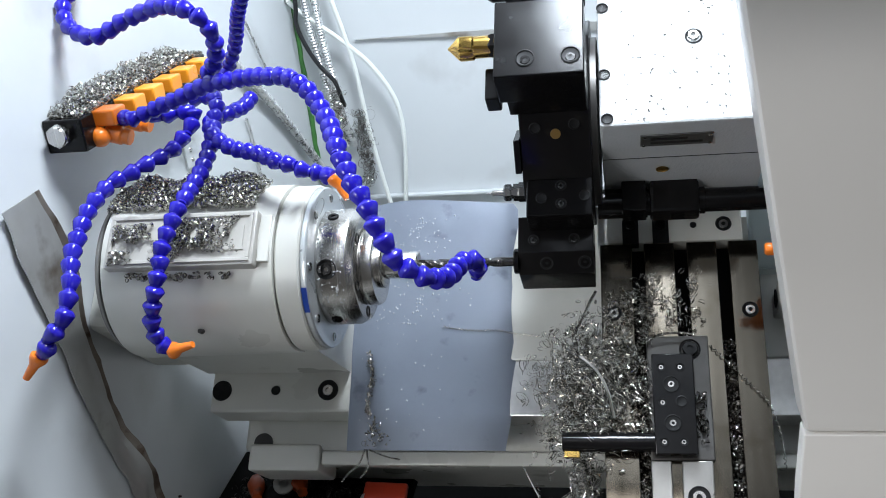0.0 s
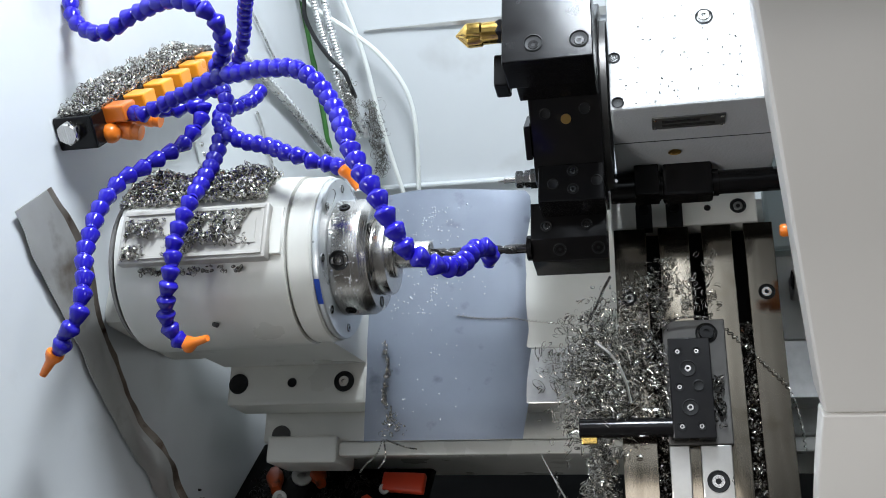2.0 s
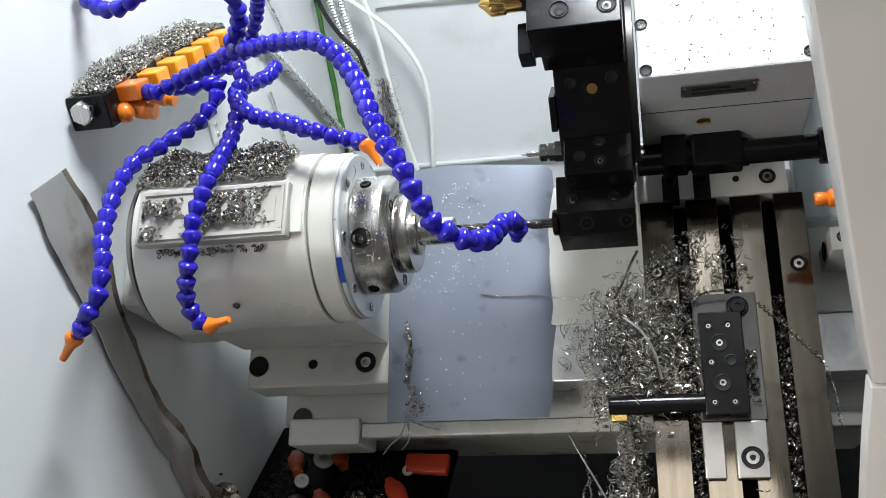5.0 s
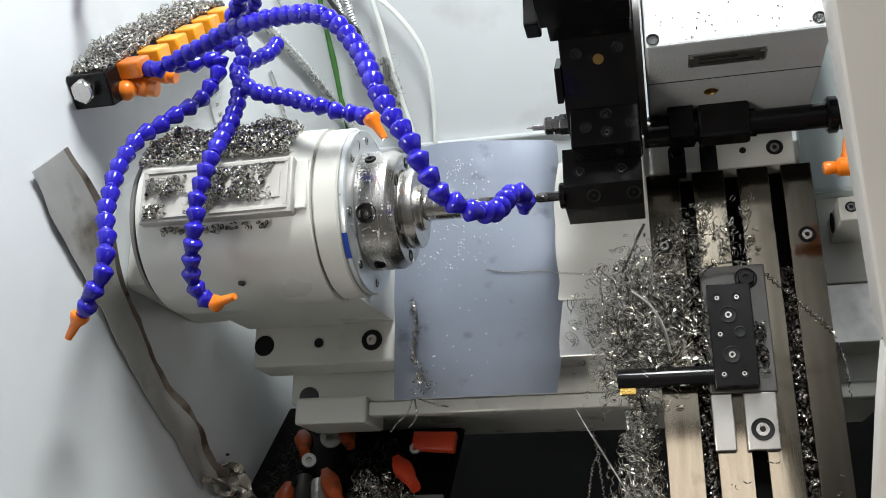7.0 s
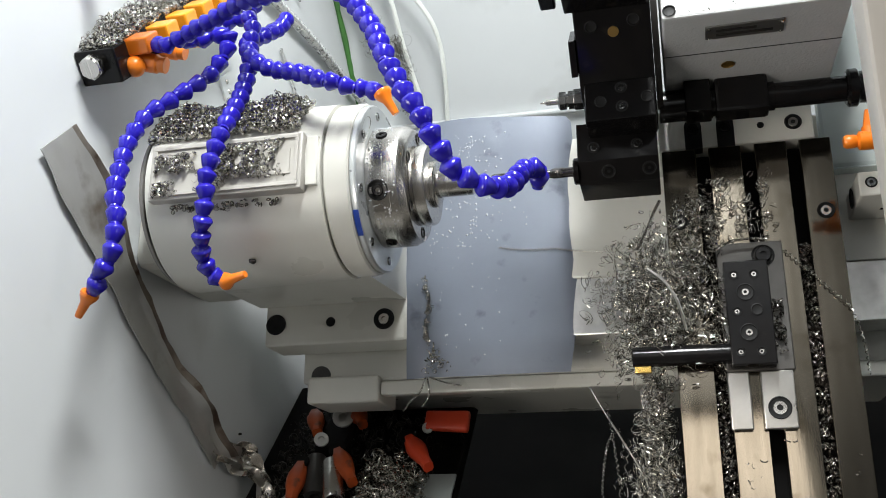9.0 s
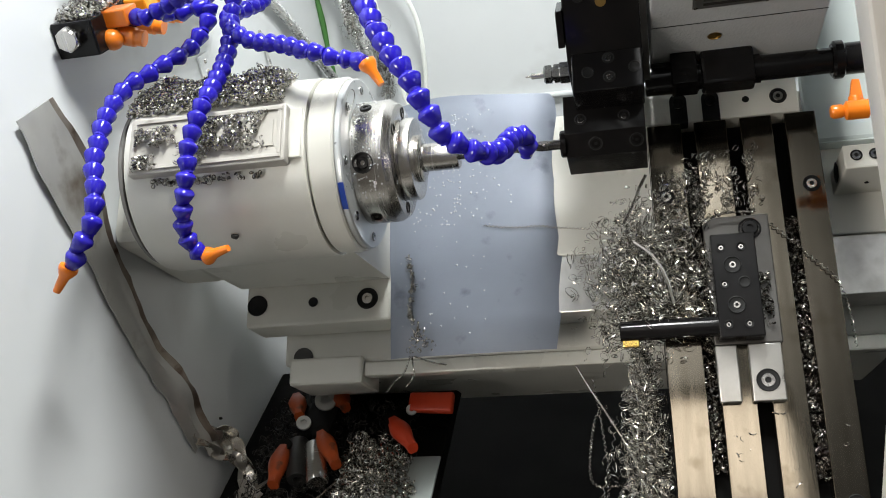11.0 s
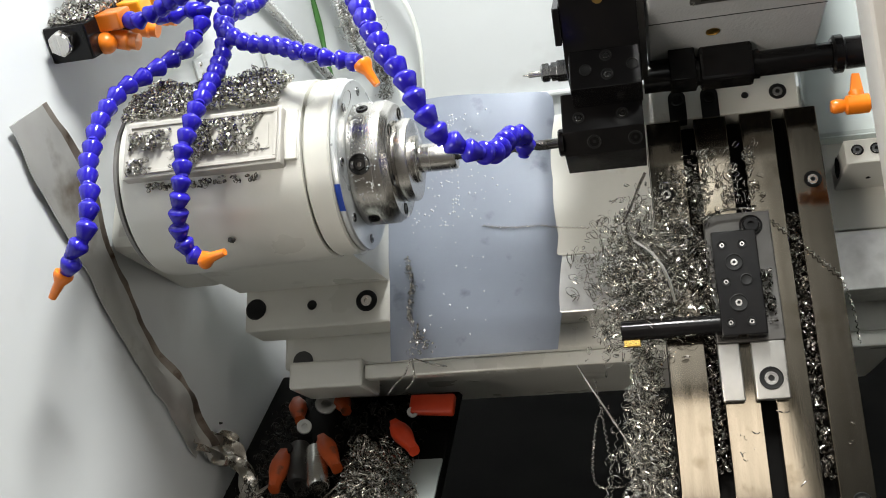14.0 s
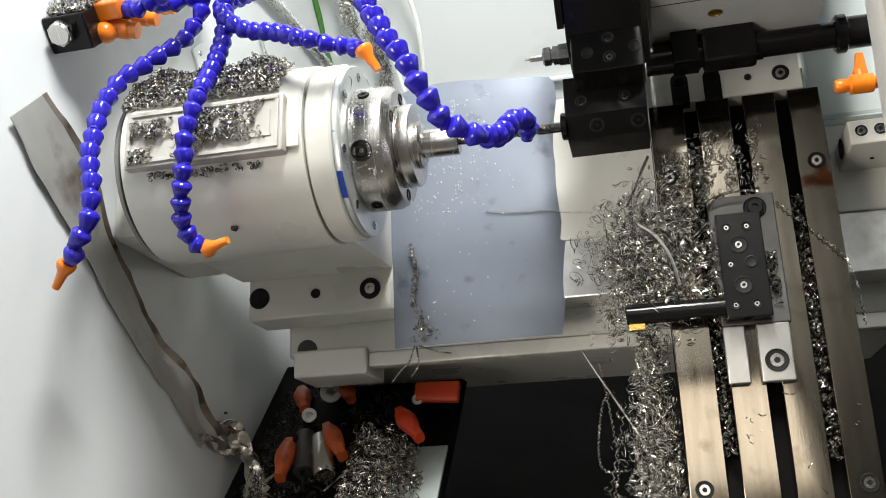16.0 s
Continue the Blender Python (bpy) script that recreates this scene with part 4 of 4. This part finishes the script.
line_thing("white_tube", [(-0.298, YB - 0.02, Z0 + 0.20), (-0.296, YB, Z0 + 0.151), (-0.262, YB, Z0 + 0.118), (-0.222, YB, Z0 + 0.085), (-0.182, YB, Z0 + 0.047), (-0.152, YB, Z0), (-0.140, YB, Z0 - 0.046), (-0.141, YB, Z0 - 0.111), (-0.151, YB, Z0 - 0.198), (-0.153, YB, Z0 - 0.28)], 0.0036, TUBE, "white nylon air tube hanging by the back wall", "tube", "white tubes")
line_thing("white_tube", [(-0.250, YB, Z0 + 0.26), (-0.226, YB, Z0 + 0.145), (-0.214, YB, Z0 + 0.093), (-0.203, YB, Z0 + 0.031), (-0.196, YB, Z0 - 0.052), (-0.184, YB, Z0 - 0.137), (-0.174, YB, Z0 - 0.199), (-0.165, YB, Z0 - 0.28)], 0.0036, TUBE, "white nylon air tube hanging by the back wall", "tube", "white tubes")


def conduit(pts, r, label):
    """A flexible metal hose: a core tube with ring after ring on it."""
    bm = bmesh.new()
    way = spline(pts, 150)
    rad = [r * (1.0 if k % 2 else 0.80) for k in range(150)]
    tube(bm, way, rad, 10)
    return solid("metal_conduit", bm, CONDUIT, Matrix(), label, "conduit", "flexible conduits")


conduit([(-0.282, YB, Z0 + 0.25), (-0.270, YB, Z0 + 0.149), (-0.266, YB, Z0 + 0.097), (-0.259, YB, Z0 + 0.053), (-0.252, YB, Z0 + 0.007), (-0.246, YB, Z0 - 0.04), (-0.24, YB + 0.02, Z0 - 0.09)], 0.0065, "grey ribbed metal conduit by the back wall")
conduit([(-0.262, YB, Z0 + 0.25), (-0.253, YB, Z0 + 0.148), (-0.250, YB, Z0 + 0.096), (-0.245, YB, Z0 + 0.052), (-0.239, YB, Z0 + 0.012), (-0.234, YB, Z0 - 0.04), (-0.228, YB + 0.02, Z0 - 0.09)], 0.0065, "grey ribbed metal conduit by the back wall")
conduit([(-0.291, 0.40, Z0 + 0.125), (-0.291, 0.449, Z0 + 0.090), (-0.291, 0.547, Z0 + 0.014), (-0.291, 0.621, Z0 - 0.051), (-0.288, 0.684, Z0 - 0.113), (-0.28, 0.70, Z0 - 0.15)], 0.0070, "shiny ribbed metal conduit along the side wall")
line_thing("black_cable", [(-0.280, YB - 0.012, Z0 + 0.25), (-0.279, YB - 0.012, Z0 + 0.150), (-0.283, YB - 0.012, Z0 + 0.116), (-0.273, YB - 0.012, Z0 + 0.080), (-0.255, YB - 0.014, Z0 + 0.048), (-0.236, YB - 0.014, Z0 + 0.024), (-0.231, YB - 0.01, Z0 + 0.001), (-0.229, YB, Z0 - 0.02)], 0.0034, RUBBER, "black rubber cable looping by the conduits", "cable")
line_thing("grey_rod", [(-0.296, 0.47, Z0 + 0.20), (-0.296, 0.495, Z0 + 0.157), (-0.296, 0.551, Z0 + 0.067)], 0.0018, CONDUIT, "thin grey rod on the side wall", "rod", "thin rods", 12)
line_thing("grey_rod", [(-0.296, 0.44, Z0 + 0.03), (-0.296, 0.447, Z0 + 0.005), (-0.296, 0.457, Z0 - 0.072), (-0.296, 0.465, Z0 - 0.13)], 0.0022, CONDUIT, "thin grey rod on the side wall", "rod", "thin rods", 12)


# ---- steel chips ----
def curls(name, places, label, category, m, mat, seed, size=(0.0015, 0.0045), turns=(0.5, 1.8), wire=(0.00025, 0.0006), flat=1.0):
    """Curled chips: a short helix for each place (x, y, z), one joined mesh."""
    rng = random.Random(seed)
    verts, faces = [], []
    for x, y, z in places:
        r, tn, w = rng.uniform(*size), rng.uniform(*turns), rng.uniform(*wire)
        n = max(5, int(tn * 9))
        turn = Euler((rng.uniform(0, 6.3), rng.uniform(0, 6.3), rng.uniform(0, 6.3))).to_matrix()
        pitch, ph, grow = rng.uniform(0.15, 0.9) * r, rng.uniform(0, 6.3), rng.uniform(-0.3, 0.5)
        base = len(verts)
        c = Vector((x, y, z))
        for i in range(n + 1):
            a = ph + tn * 2 * math.pi * i / n
            rr = r * (1 + grow * i / n)
            p = Vector((rr * math.cos(a), rr * math.sin(a), pitch * tn * (i / n - 0.5)))
            o = Vector((math.cos(a), math.sin(a), 0))
            for q in (p + Vector((0, 0, 1.3 * w)), p + o * w, p - Vector((0, 0, 1.3 * w))):
                q = turn @ q
                q.z *= flat
                verts.append(c + q)
        for i in range(n):
            for k in range(3):
                a, b = base + 3 * i + k, base + 3 * i + (k + 1) % 3
                faces.append((a, b, b + 3, a + 3))
    me = bpy.data.meshes.new(name)
    me.from_pydata(verts, [], faces)
    me.materials.append(mat)
    ob = new(name, me)
    ob.matrix_world = m
    return tagged(ob, label, category, kind="stuff")


def blob(n, seed, boxes, height):
    """n places strewn over boxes (x0, x1, y0, y1, weight), with a heap's height over them."""
    rng = random.Random(seed)
    out = []
    ws = [b[4] for b in boxes]
    while len(out) < n:
        x0, x1, y0, y1, _ = rng.choices(boxes, ws)[0]
        x, y = rng.uniform(x0, x1), rng.uniform(y0, y1)
        ex, ey = min(x - x0, x1 - x) / (x1 - x0) * 2, min(y - y0, y1 - y) / (y1 - y0) * 2
        edge = min(1.0, 2.2 * min(ex, ey))
        if rng.random() > edge + 0.12 or noise.noise(Vector((x * 90, y * 90, seed))) < -0.22:
            continue
        out.append((x, y, height * edge * rng.random() ** 0.8))
    return out


# heap on the headstock behind the cover, over the round of the housing
rng = random.Random(11)
places = []
for _ in range(3500):
    x, a = rng.uniform(-0.241, -0.106), math.radians(rng.uniform(22, 57))
    edge = min(1, (x + 0.245) / 0.02, (-0.102 - x) / 0.016, (math.degrees(a) - 18) / 7, (61 - math.degrees(a)) / 9)
    h = 0.078 + 0.014 * edge * rng.random() * (0.75 + 0.5 * noise.noise(Vector((x * 55, a * 6, 0))))
    places.append((x, h * math.sin(a), h * math.cos(a)))
curls("chip_heap_headstock", places, "heap of curled steel chips on the headstock", "metal chips", at(0, 0, 0), CHIP, 1, (0.0009, 0.0025), (0.5, 1.8), (0.0002, 0.00045))
places = [(x, y, 0.0830 + z) for x, y, z in blob(850, 4, [(-0.185, -0.112, -0.016, 0.017, 7), (-0.226, -0.19, -0.006, 0.012, 2), (-0.227, -0.205, -0.024, -0.012, 0.6), (-0.19, -0.16, -0.024, 0.0, 1)], 0.007)]
curls("chip_heap_cover", places, "curled steel chips lying on the cover plate", "metal chips", at(0, 0, 0), CHIP, 2, (0.0008, 0.0022), (0.5, 1.8), (0.0002, 0.0004))
places = [(x, -0.029 - 0.006 * rng.random(), 0.0745 - 0.004 * rng.random()) for x in [rng.uniform(-0.215, -0.12) for _ in range(90)]]
curls("chip_fringe", places, "dark wet chips under the cover plate's edge", "metal chips", at(0, 0, 0), DARKCHIP, 3, (0.0008, 0.0018))
rng = random.Random(21)
places = []
for _ in range(2000):
    y, x = rng.uniform(0.002, 0.272), rng.random()
    edge = min(1, (y + 0.002) / 0.05, (0.276 - y) / 0.03)
    places.append((WX + 0.002 + 0.036 * x, y, Z0 + 0.1515 + 0.017 * edge * (1 - 0.75 * x) * rng.random()))
curls("chip_heap_manifold", places, "heap of curled steel chips on the coolant manifold", "metal chips", Matrix(), CHIP, 5, (0.0009, 0.0024), (0.5, 1.8), (0.0002, 0.00045))

# the nest of long curls over the slide and the bed
rng = random.Random(31)
places = []
for _ in range(2700):
    r, a = abs(rng.gauss(0, 1)), rng.uniform(0, 6.283)
    x, u = 0.164 + 0.030 * r * math.cos(a), -0.088 + 0.036 * r * math.sin(a)
    if x > 0.208 or u > -0.008 or (x > 0.176 and u > -0.06 and rng.random() < 0.55) or u < -0.165 or x < 0.095:
        continue
    floor = -0.0855 if x > 0.1755 else (-0.1515 if u > -0.1 else -0.185)
    top = -0.066 + 0.012 * noise.noise(Vector((x * 40, u * 40, 0))) - 0.05 * max(0.0, (0.165 - x) / 0.05)
    if top < floor + 0.004:
        top = floor + 0.006
    places.append((x, u, floor + (top - floor) * rng.random() ** 0.6))
curls("chip_nest", places, "tangled nest of long curled steel chips on the slide", "metal chips", at(0, 0, 0), CHIP, 6, (0.0017, 0.0056), (0.5, 2.2), (0.00017, 0.00037))
places = [(x, u, -0.0855 + z) for x, u, z in blob(620, 8, [(0.178, 0.226, -0.075, 0.006, 4), (0.205, 0.268, -0.044, 0.020, 3), (0.207, 0.220, -0.16, -0.05, 3)], 0.012)]
curls("chip_scatter_slide", places, "loose bright chips scattered over the slide", "metal chips", at(0, 0, 0), CHIP, 7, (0.0014, 0.0040), (0.4, 1.4), (0.00018, 0.00036))
# chips packed in the tee slots
places = []
for x0, x1, n in ((0.2066, 0.2166, 900), (0.2830, 0.2926, 800)):
    for _ in range(n):
        u = rng.uniform(-0.255, 0.005) if x0 < 0.25 else rng.uniform(-0.262, -0.045)
        places.append((rng.uniform(x0, x1), u, -0.1035 + 0.013 * rng.random()))
curls("chip_packing", places, "dark chips packed into the tee slots", "metal chips", at(0, 0, 0), DARKCHIP, 9, (0.0010, 0.0024))
# scraps by the tool post and on the lower ribs
places = [(rng.uniform(0.2555, 0.2635), rng.uniform(-0.140, -0.098), -0.0795 + 0.004 * rng.random()) for _ in range(60)]
curls("chip_scraps_post", places, "dark chips packed beside the tool post", "metal chips", at(0, 0, 0), DARKCHIP, 21, (0.0008, 0.0020))
places = [(rng.choice((rng.uniform(0.222, 0.239), rng.uniform(0.255, 0.278), rng.uniform(0.296, 0.316))), rng.uniform(-0.34, -0.21), -0.0860) for _ in range(26)]
curls("chip_scraps_ribs", places, "small dark chip scraps on the slide's ribs", "metal chips", at(0, 0, 0), DARKCHIP, 22, (0.0015, 0.0035), (0.3, 0.8), (0.0002, 0.0004), 0.4)
# hanging bunch below the slide's side
places = []
for _ in range(1900):
    u = rng.uniform(-0.36, -0.148)
    w = 0.020 + 0.012 * math.sin((u + 0.36) * 20)
    x = 0.156 + rng.gauss(0, 0.42) * w
    if x < 0.1745:
        places.append((x, u, -0.112 + rng.gauss(0, 0.012)))
curls("chip_bunch", places, "bunch of curled chips hanging beside the slide", "metal chips", at(0, 0, 0), CHIP, 10, (0.0017, 0.0048), (0.6, 2.2), (0.00015, 0.00033))
places = [(x, y, z) for x, y, z in [(-0.205 + rng.gauss(0, 0.006), YB + rng.uniform(-0.012, 0.012), Z0 + rng.uniform(-0.15, -0.03)) for _ in range(240)]]
curls("chip_tuft", places, "tuft of fine chips caught behind the white tubes", "metal chips", Matrix(), DARKCHIP, 12, (0.003, 0.008), (0.3, 1.4), (0.0002, 0.0004))
places = [(rng.gauss(-0.236, 0.007), YB - 0.012, Z0 + rng.uniform(-0.05, 0.015)) for _ in range(110)]
curls("chip_tuft_cable", places, "tuft of fine chips caught on the cable's end", "metal chips", Matrix(), CHIP, 13, (0.003, 0.007), (0.3, 1.4), (0.0002, 0.0004))
# crumbs on the housing
places = [(rng.uniform(0.19, 0.313), 0.082 + 0.17 * rng.random() ** 1.3, 0.0875) for _ in range(130)]
curls("chip_crumbs", places, "fine chips sprinkled over the turret housing", "metal chips", at(0, 0, 0), CHIP, 14, (0.0003, 0.0013), (0.3, 0.8), (0.0002, 0.0005), 0.5)
# trail of chips down the sheet
places = []
for _ in range(200):
    s = rng.random()
    u = -0.035 - 0.095 * s ** 0.75
    places.append((-0.059 + 0.009 * s + 0.003 * math.sin(s * 9) + rng.gauss(0, 0.0012 + 0.0050 * max(0.0, s - 0.6) / 0.4), u, 0))
places = [(x, u, sheet_n(x, u) + 0.001 + 0.004 * rng.random()) for x, u, _ in places]
curls("chip_trail", places, "wet chips trailing down the cover sheet", "metal chips", at(0, 0, 0), CHIP, 15, (0.0006, 0.0022), (0.4, 1.6), (0.0002, 0.0004))


def string(pts, r, amp, label, mat=None):
    """A long springy chip: a fine helix round a curve."""
    way = spline(pts, 160)
    out = []
    for i, p in enumerate(way):
        d = (way[min(i + 1, 159)] - way[max(0, i - 1)]).normalized()
        a = d.cross(Vector((0.2, 0.1, 1))).normalized()
        b = d.cross(a)
        out.append(p + a * amp * math.cos(i * 1.1) + b * amp * math.sin(i * 1.1))
    bm = bmesh.new()
    tube(bm, out, r, 5)
    return solid("long_chip", bm, mat or CHIP, at(0, 0, 0), label, "metal chip", "long single chips")


string([(x, u, sheet_n(x, u) + 0.0016) for x, u in ((0.016, -0.011), (0.03, -0.014), (0.05, -0.016), (0.07, -0.016), (0.085, -0.018))] + [(0.118, -0.024, -0.1450)], 0.00042, 0.0010, "long fine curled chip lying across the sheet", WIRE)
string([(0.215, -0.052, -0.074), (0.228, -0.046, -0.0715), (0.245, -0.045, -0.0705), (0.256, -0.0465, -0.071)], 0.0006, 0.0008, "bright curled chip lying over the tool post")
string([(0.262, -0.045, -0.084), (0.275, -0.058, -0.083), (0.30, -0.086, -0.083), (0.316, -0.105, -0.083), (0.326, -0.13, -0.10), (0.33, -0.155, -0.115)], 0.0005, 0.0010, "long curled chip trailing over the slide's edge")
string([(0.172, 0.0, -0.082), (0.166, -0.014, -0.075), (0.160, -0.028, -0.074), (0.150, -0.045, -0.078)], 0.0006, 0.0010, "dark springy chip hanging from the drill block", DARKCHIP)
for a in (((-0.060, -0.134, -0.156), (-0.070, -0.146, -0.172), (-0.083, -0.152, -0.185), (-0.092, -0.160, -0.192)), ((-0.058, -0.134, -0.156), (-0.062, -0.148, -0.178), (-0.072, -0.156, -0.190)), ((-0.056, -0.134, -0.156), (-0.038, -0.140, -0.160), (-0.026, -0.142, -0.164))):
    string(a, 0.0004, 0.0007, "beaded curl of chip hanging under the sheet's edge")
bm = bmesh.new()
tube(bm, spline([(0.158, -0.068, -0.060), (0.172, -0.082, -0.056), (0.181, -0.100, -0.057), (0.186, -0.122, -0.062)], 30), 0.0012, 8)
solid("steel_wire", bm, WIRE, at(0, 0, 0), "bent bright steel wire lying in the chips", "wire")
bm = bmesh.new()
tube(bm, spline([(0.094, -0.144, -0.19), (0.105, -0.165, -0.185), (0.122, -0.195, -0.18), (0.140, -0.228, -0.18), (0.152, -0.262, -0.19)], 30), 0.0010, 8)
solid("steel_wire", bm, WIRE, at(0, 0, 0), "straight steel wire hanging below the bed's edge", "wire")
for k, (x, u0, u1, dx) in enumerate(((0.112, -0.165, -0.30, 0.006), (0.132, -0.20, -0.40, -0.02), (0.140, -0.22, -0.40, 0.02), (0.123, -0.19, -0.26, -0.012))):
    string([(x, u0, -0.15), (x + dx, (u0 + u1) / 2 + 0.02, -0.145), (x + dx * 1.4, (u0 + u1) / 2 - 0.03, -0.145), (x - dx, u1, -0.14)], 0.0004, 0.0011, "thin curled chip hanging beside the slide")

# ---- coolant drops ----
rng = random.Random(77)


def drops(name, spots, label, m):
    bm = bmesh.new()
    for p, r, nrm in spots:
        q = Vector(nrm).to_track_quat("Z", "Y").to_matrix().to_4x4()
        bmesh.ops.create_icosphere(bm, subdivisions=1, radius=r, matrix=Matrix.Translation(p) @ q @ Matrix.Diagonal((1, 1, 0.7, 1)))
    return solid(name, bm, WATER, m, label, "drops", kind="stuff", angle=80)


spots = []
for _ in range(190):
    x, u = rng.gauss(-0.016, 0.024), rng.uniform(-0.01, 0.112)
    spots.append(((x, u, sheet_n(x, u) + 0.0003), rng.uniform(0.0005, 0.0012), (0, 0, 1)))
for _ in range(30):
    x, u = rng.uniform(-0.07, 0.02), rng.uniform(-0.12, 0.02)
    spots.append(((x, u, sheet_n(x, u) + 0.0003), rng.uniform(0.0005, 0.0012), (0, 0, 1)))
drops("drops_sheet", spots, "coolant drops on the blue-grey sheet", at(0, 0, 0))
spots = []
for _ in range(130):
    a = math.radians(rng.uniform(-60, 75))
    x = rng.uniform(-0.055, -0.032)
    spots.append(((x, 0.0511 * math.sin(a), 0.0511 * math.cos(a)), rng.uniform(0.0004, 0.0010), (0, math.sin(a), math.cos(a))))
drops("drops_chuck", spots, "coolant drops on the steel chuck", at(0, 0, 0))

# ---- the chip pit below the bed ----
PZ = Z0 - 0.365
pit = thing("pit_shelf", Matrix(), "oily steel shelf heaped with tools and chips, shade in its black", "shelf")
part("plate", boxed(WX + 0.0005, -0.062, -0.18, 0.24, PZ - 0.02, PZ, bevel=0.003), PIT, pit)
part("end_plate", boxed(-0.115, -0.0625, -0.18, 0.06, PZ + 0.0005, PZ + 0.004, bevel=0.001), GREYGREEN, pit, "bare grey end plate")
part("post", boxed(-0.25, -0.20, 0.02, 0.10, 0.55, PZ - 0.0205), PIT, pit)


def handle(x, y, z, ln, rz, ry, label, mat):
    ob = thing("clamp_handle", pose(x, y, z, 0, ry, rz), label, "clamp handle", "orange clamp handles")
    bm = bmesh.new()
    n = 10
    rings = []
    for i in range(n + 1):
        s = i / n
        w = 0.0055 + 0.0042 * math.sin(math.pi * min(1, s * 1.2)) * (1 if s < 0.9 else 0.7)
        h = 0.006 + 0.003 * (1 - s)
        cx = ln * s
        rings.append([bm.verts.new((cx, w * a, h * b + 0.004 * math.sin(3 * s))) for a, b in ((-1, -0.5), (-0.6, -1), (0.6, -1), (1, -0.5), (1, 0.5), (0.6, 1), (-0.6, 1), (-1, 0.5))])
    for a, b in zip(rings, rings[1:]):
        for k in range(8):
            bm.faces.new((a[k], a[(k + 1) % 8], b[(k + 1) % 8], b[k]))
    bm.faces.new(rings[0][::-1]), bm.faces.new(rings[-1])
    part("grip", bm, mat, ob, angle=50)
    bm = bmesh.new()
    cyl(bm, (0, 0, -0.016), (0, 0, 0.008), 0.009, seg=20)
    part("hub", bm, PIT, ob)
    return ob


fh = thing("flat_handle", pose(-0.0905, 0.080, PZ + 0.060, 28, 0, -4), "flat red-orange plastic lever in the chip pit", "lever", "orange clamp handles")
bm = boxed(0.0, 0.049, -0.0115, 0.0115, -0.005, 0.005, bevel=0.0028)
for v in bm.verts:
    v.co.y *= 0.92 + 3.5 * v.co.x * (1 if v.co.y < 0 else 0.2)
    v.co.z += 0.0015 * math.sin(60 * v.co.x)
part("grip", bm, RED, fh, angle=50)
part("stem", boxed(0.010, 0.030, -0.004, 0.004, -0.055, -0.0055, bevel=0.001), PIT, fh)
handle(-0.104, 0.052, PZ + 0.055, 0.048, -54, 4, "tilted red-orange clamp handle in the chip pit", RED)
handle(-0.178, 0.034, PZ + 0.055, 0.050, -58, 4, "orange clamp handle lying among chips", ORANGERED)
handle(-0.215, 0.020, PZ + 0.050, 0.050, -88, 4, "orange clamp handle beside the wall", ORANGERED)
handle(-0.228, 0.110, PZ + 0.050, 0.036, -70, 0, "dirty orange clamp handle under the bed", ORANGERED)
handle(-0.178, 0.110, PZ + 0.050, 0.024, -60, 0, "dirty orange clamp handle under the bed", ORANGERED)


def sleeve(x, y, z, r, ln, ry, rz, label, mat):
    bm = bmesh.new()
    rev(bm, [(0, 0.0), (0, r * 0.92), (0.002, r), (ln - 0.004, r), (ln, r * 0.85), (ln, r * 0.4), (ln - 0.01, r * 0.38), (ln - 0.01, 0.0)], 28)
    return solid("steel_sleeve", bm, mat, pose(x, y, z, 0, ry, rz), label, "sleeve", "steel sleeves in the pit")


sleeve(-0.182, 0.022, PZ + 0.052, 0.0115, 0.052, 8, -74, "bright round steel sleeve lying among chips", TURNED)
sleeve(-0.204, 0.034, PZ + 0.048, 0.0115, 0.052, 8, -78, "dull oily steel sleeve lying among chips", DARK)


def washer(x, y, z, r, hole, label):
    bm = bmesh.new()
    rev(bm, [(0.0, hole), (0.0, r * 0.95), (0.0008, r), (0.0030, r), (0.0036, r * 0.95), (0.0036, hole), (0.0, hole)], 28)
    return solid("washer", bm, STRIP, look((x, y, z), (x + 0.25, y - 0.45, z + 0.68)) @ pose(0, 0, -0.0018, 0, 90, 0), label, "washer", "washers in the pit")


washer(-0.190, 0.096, PZ + 0.055, 0.0118, 0.0055, "round steel washer under the bed's edge")
washer(-0.204, 0.057, PZ + 0.055, 0.0080, 0.0035, "small steel washer among the clamp handles")
washer(-0.088, 0.072, PZ + 0.055, 0.0058, 0.0022, "small dark washer beside the red lever")
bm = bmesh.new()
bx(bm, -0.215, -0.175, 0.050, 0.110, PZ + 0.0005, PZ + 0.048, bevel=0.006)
solid("oily_block", bm, PIT, Matrix(), "oily block under the washers, shade in its black", "block")
places = [(x, y, PZ + 0.001 + z) for x, y, z in blob(2100, 17, [(-0.165, -0.080, -0.13, 0.02, 6), (-0.165, -0.09, -0.02, 0.060, 4)], 0.050)]
curls("chip_heap_pit", places, "heap of curled steel chips in the pit", "metal chips", Matrix(), CHIP, 18, (0.0015, 0.0045))
places = [(x, y, PZ + 0.001 + z) for x, y, z in blob(700, 19, [(-0.285, -0.09, -0.12, 0.18, 5)], 0.045)]
curls("chip_muck_pit", places, "dark oily chips in the pit", "metal chips", Matrix(), MUCK, 20, (0.002, 0.006))
bm = bmesh.new()
tube(bm, spline([(-0.172, -0.030, PZ + 0.028), (-0.150, -0.012, PZ + 0.036), (-0.128, -0.006, PZ + 0.036), (-0.112, -0.004, PZ + 0.030)], 30), 0.0012, 8)
solid("steel_wire", bm, WIRE, Matrix(), "bent bright steel wire lying in the pit", "wire")
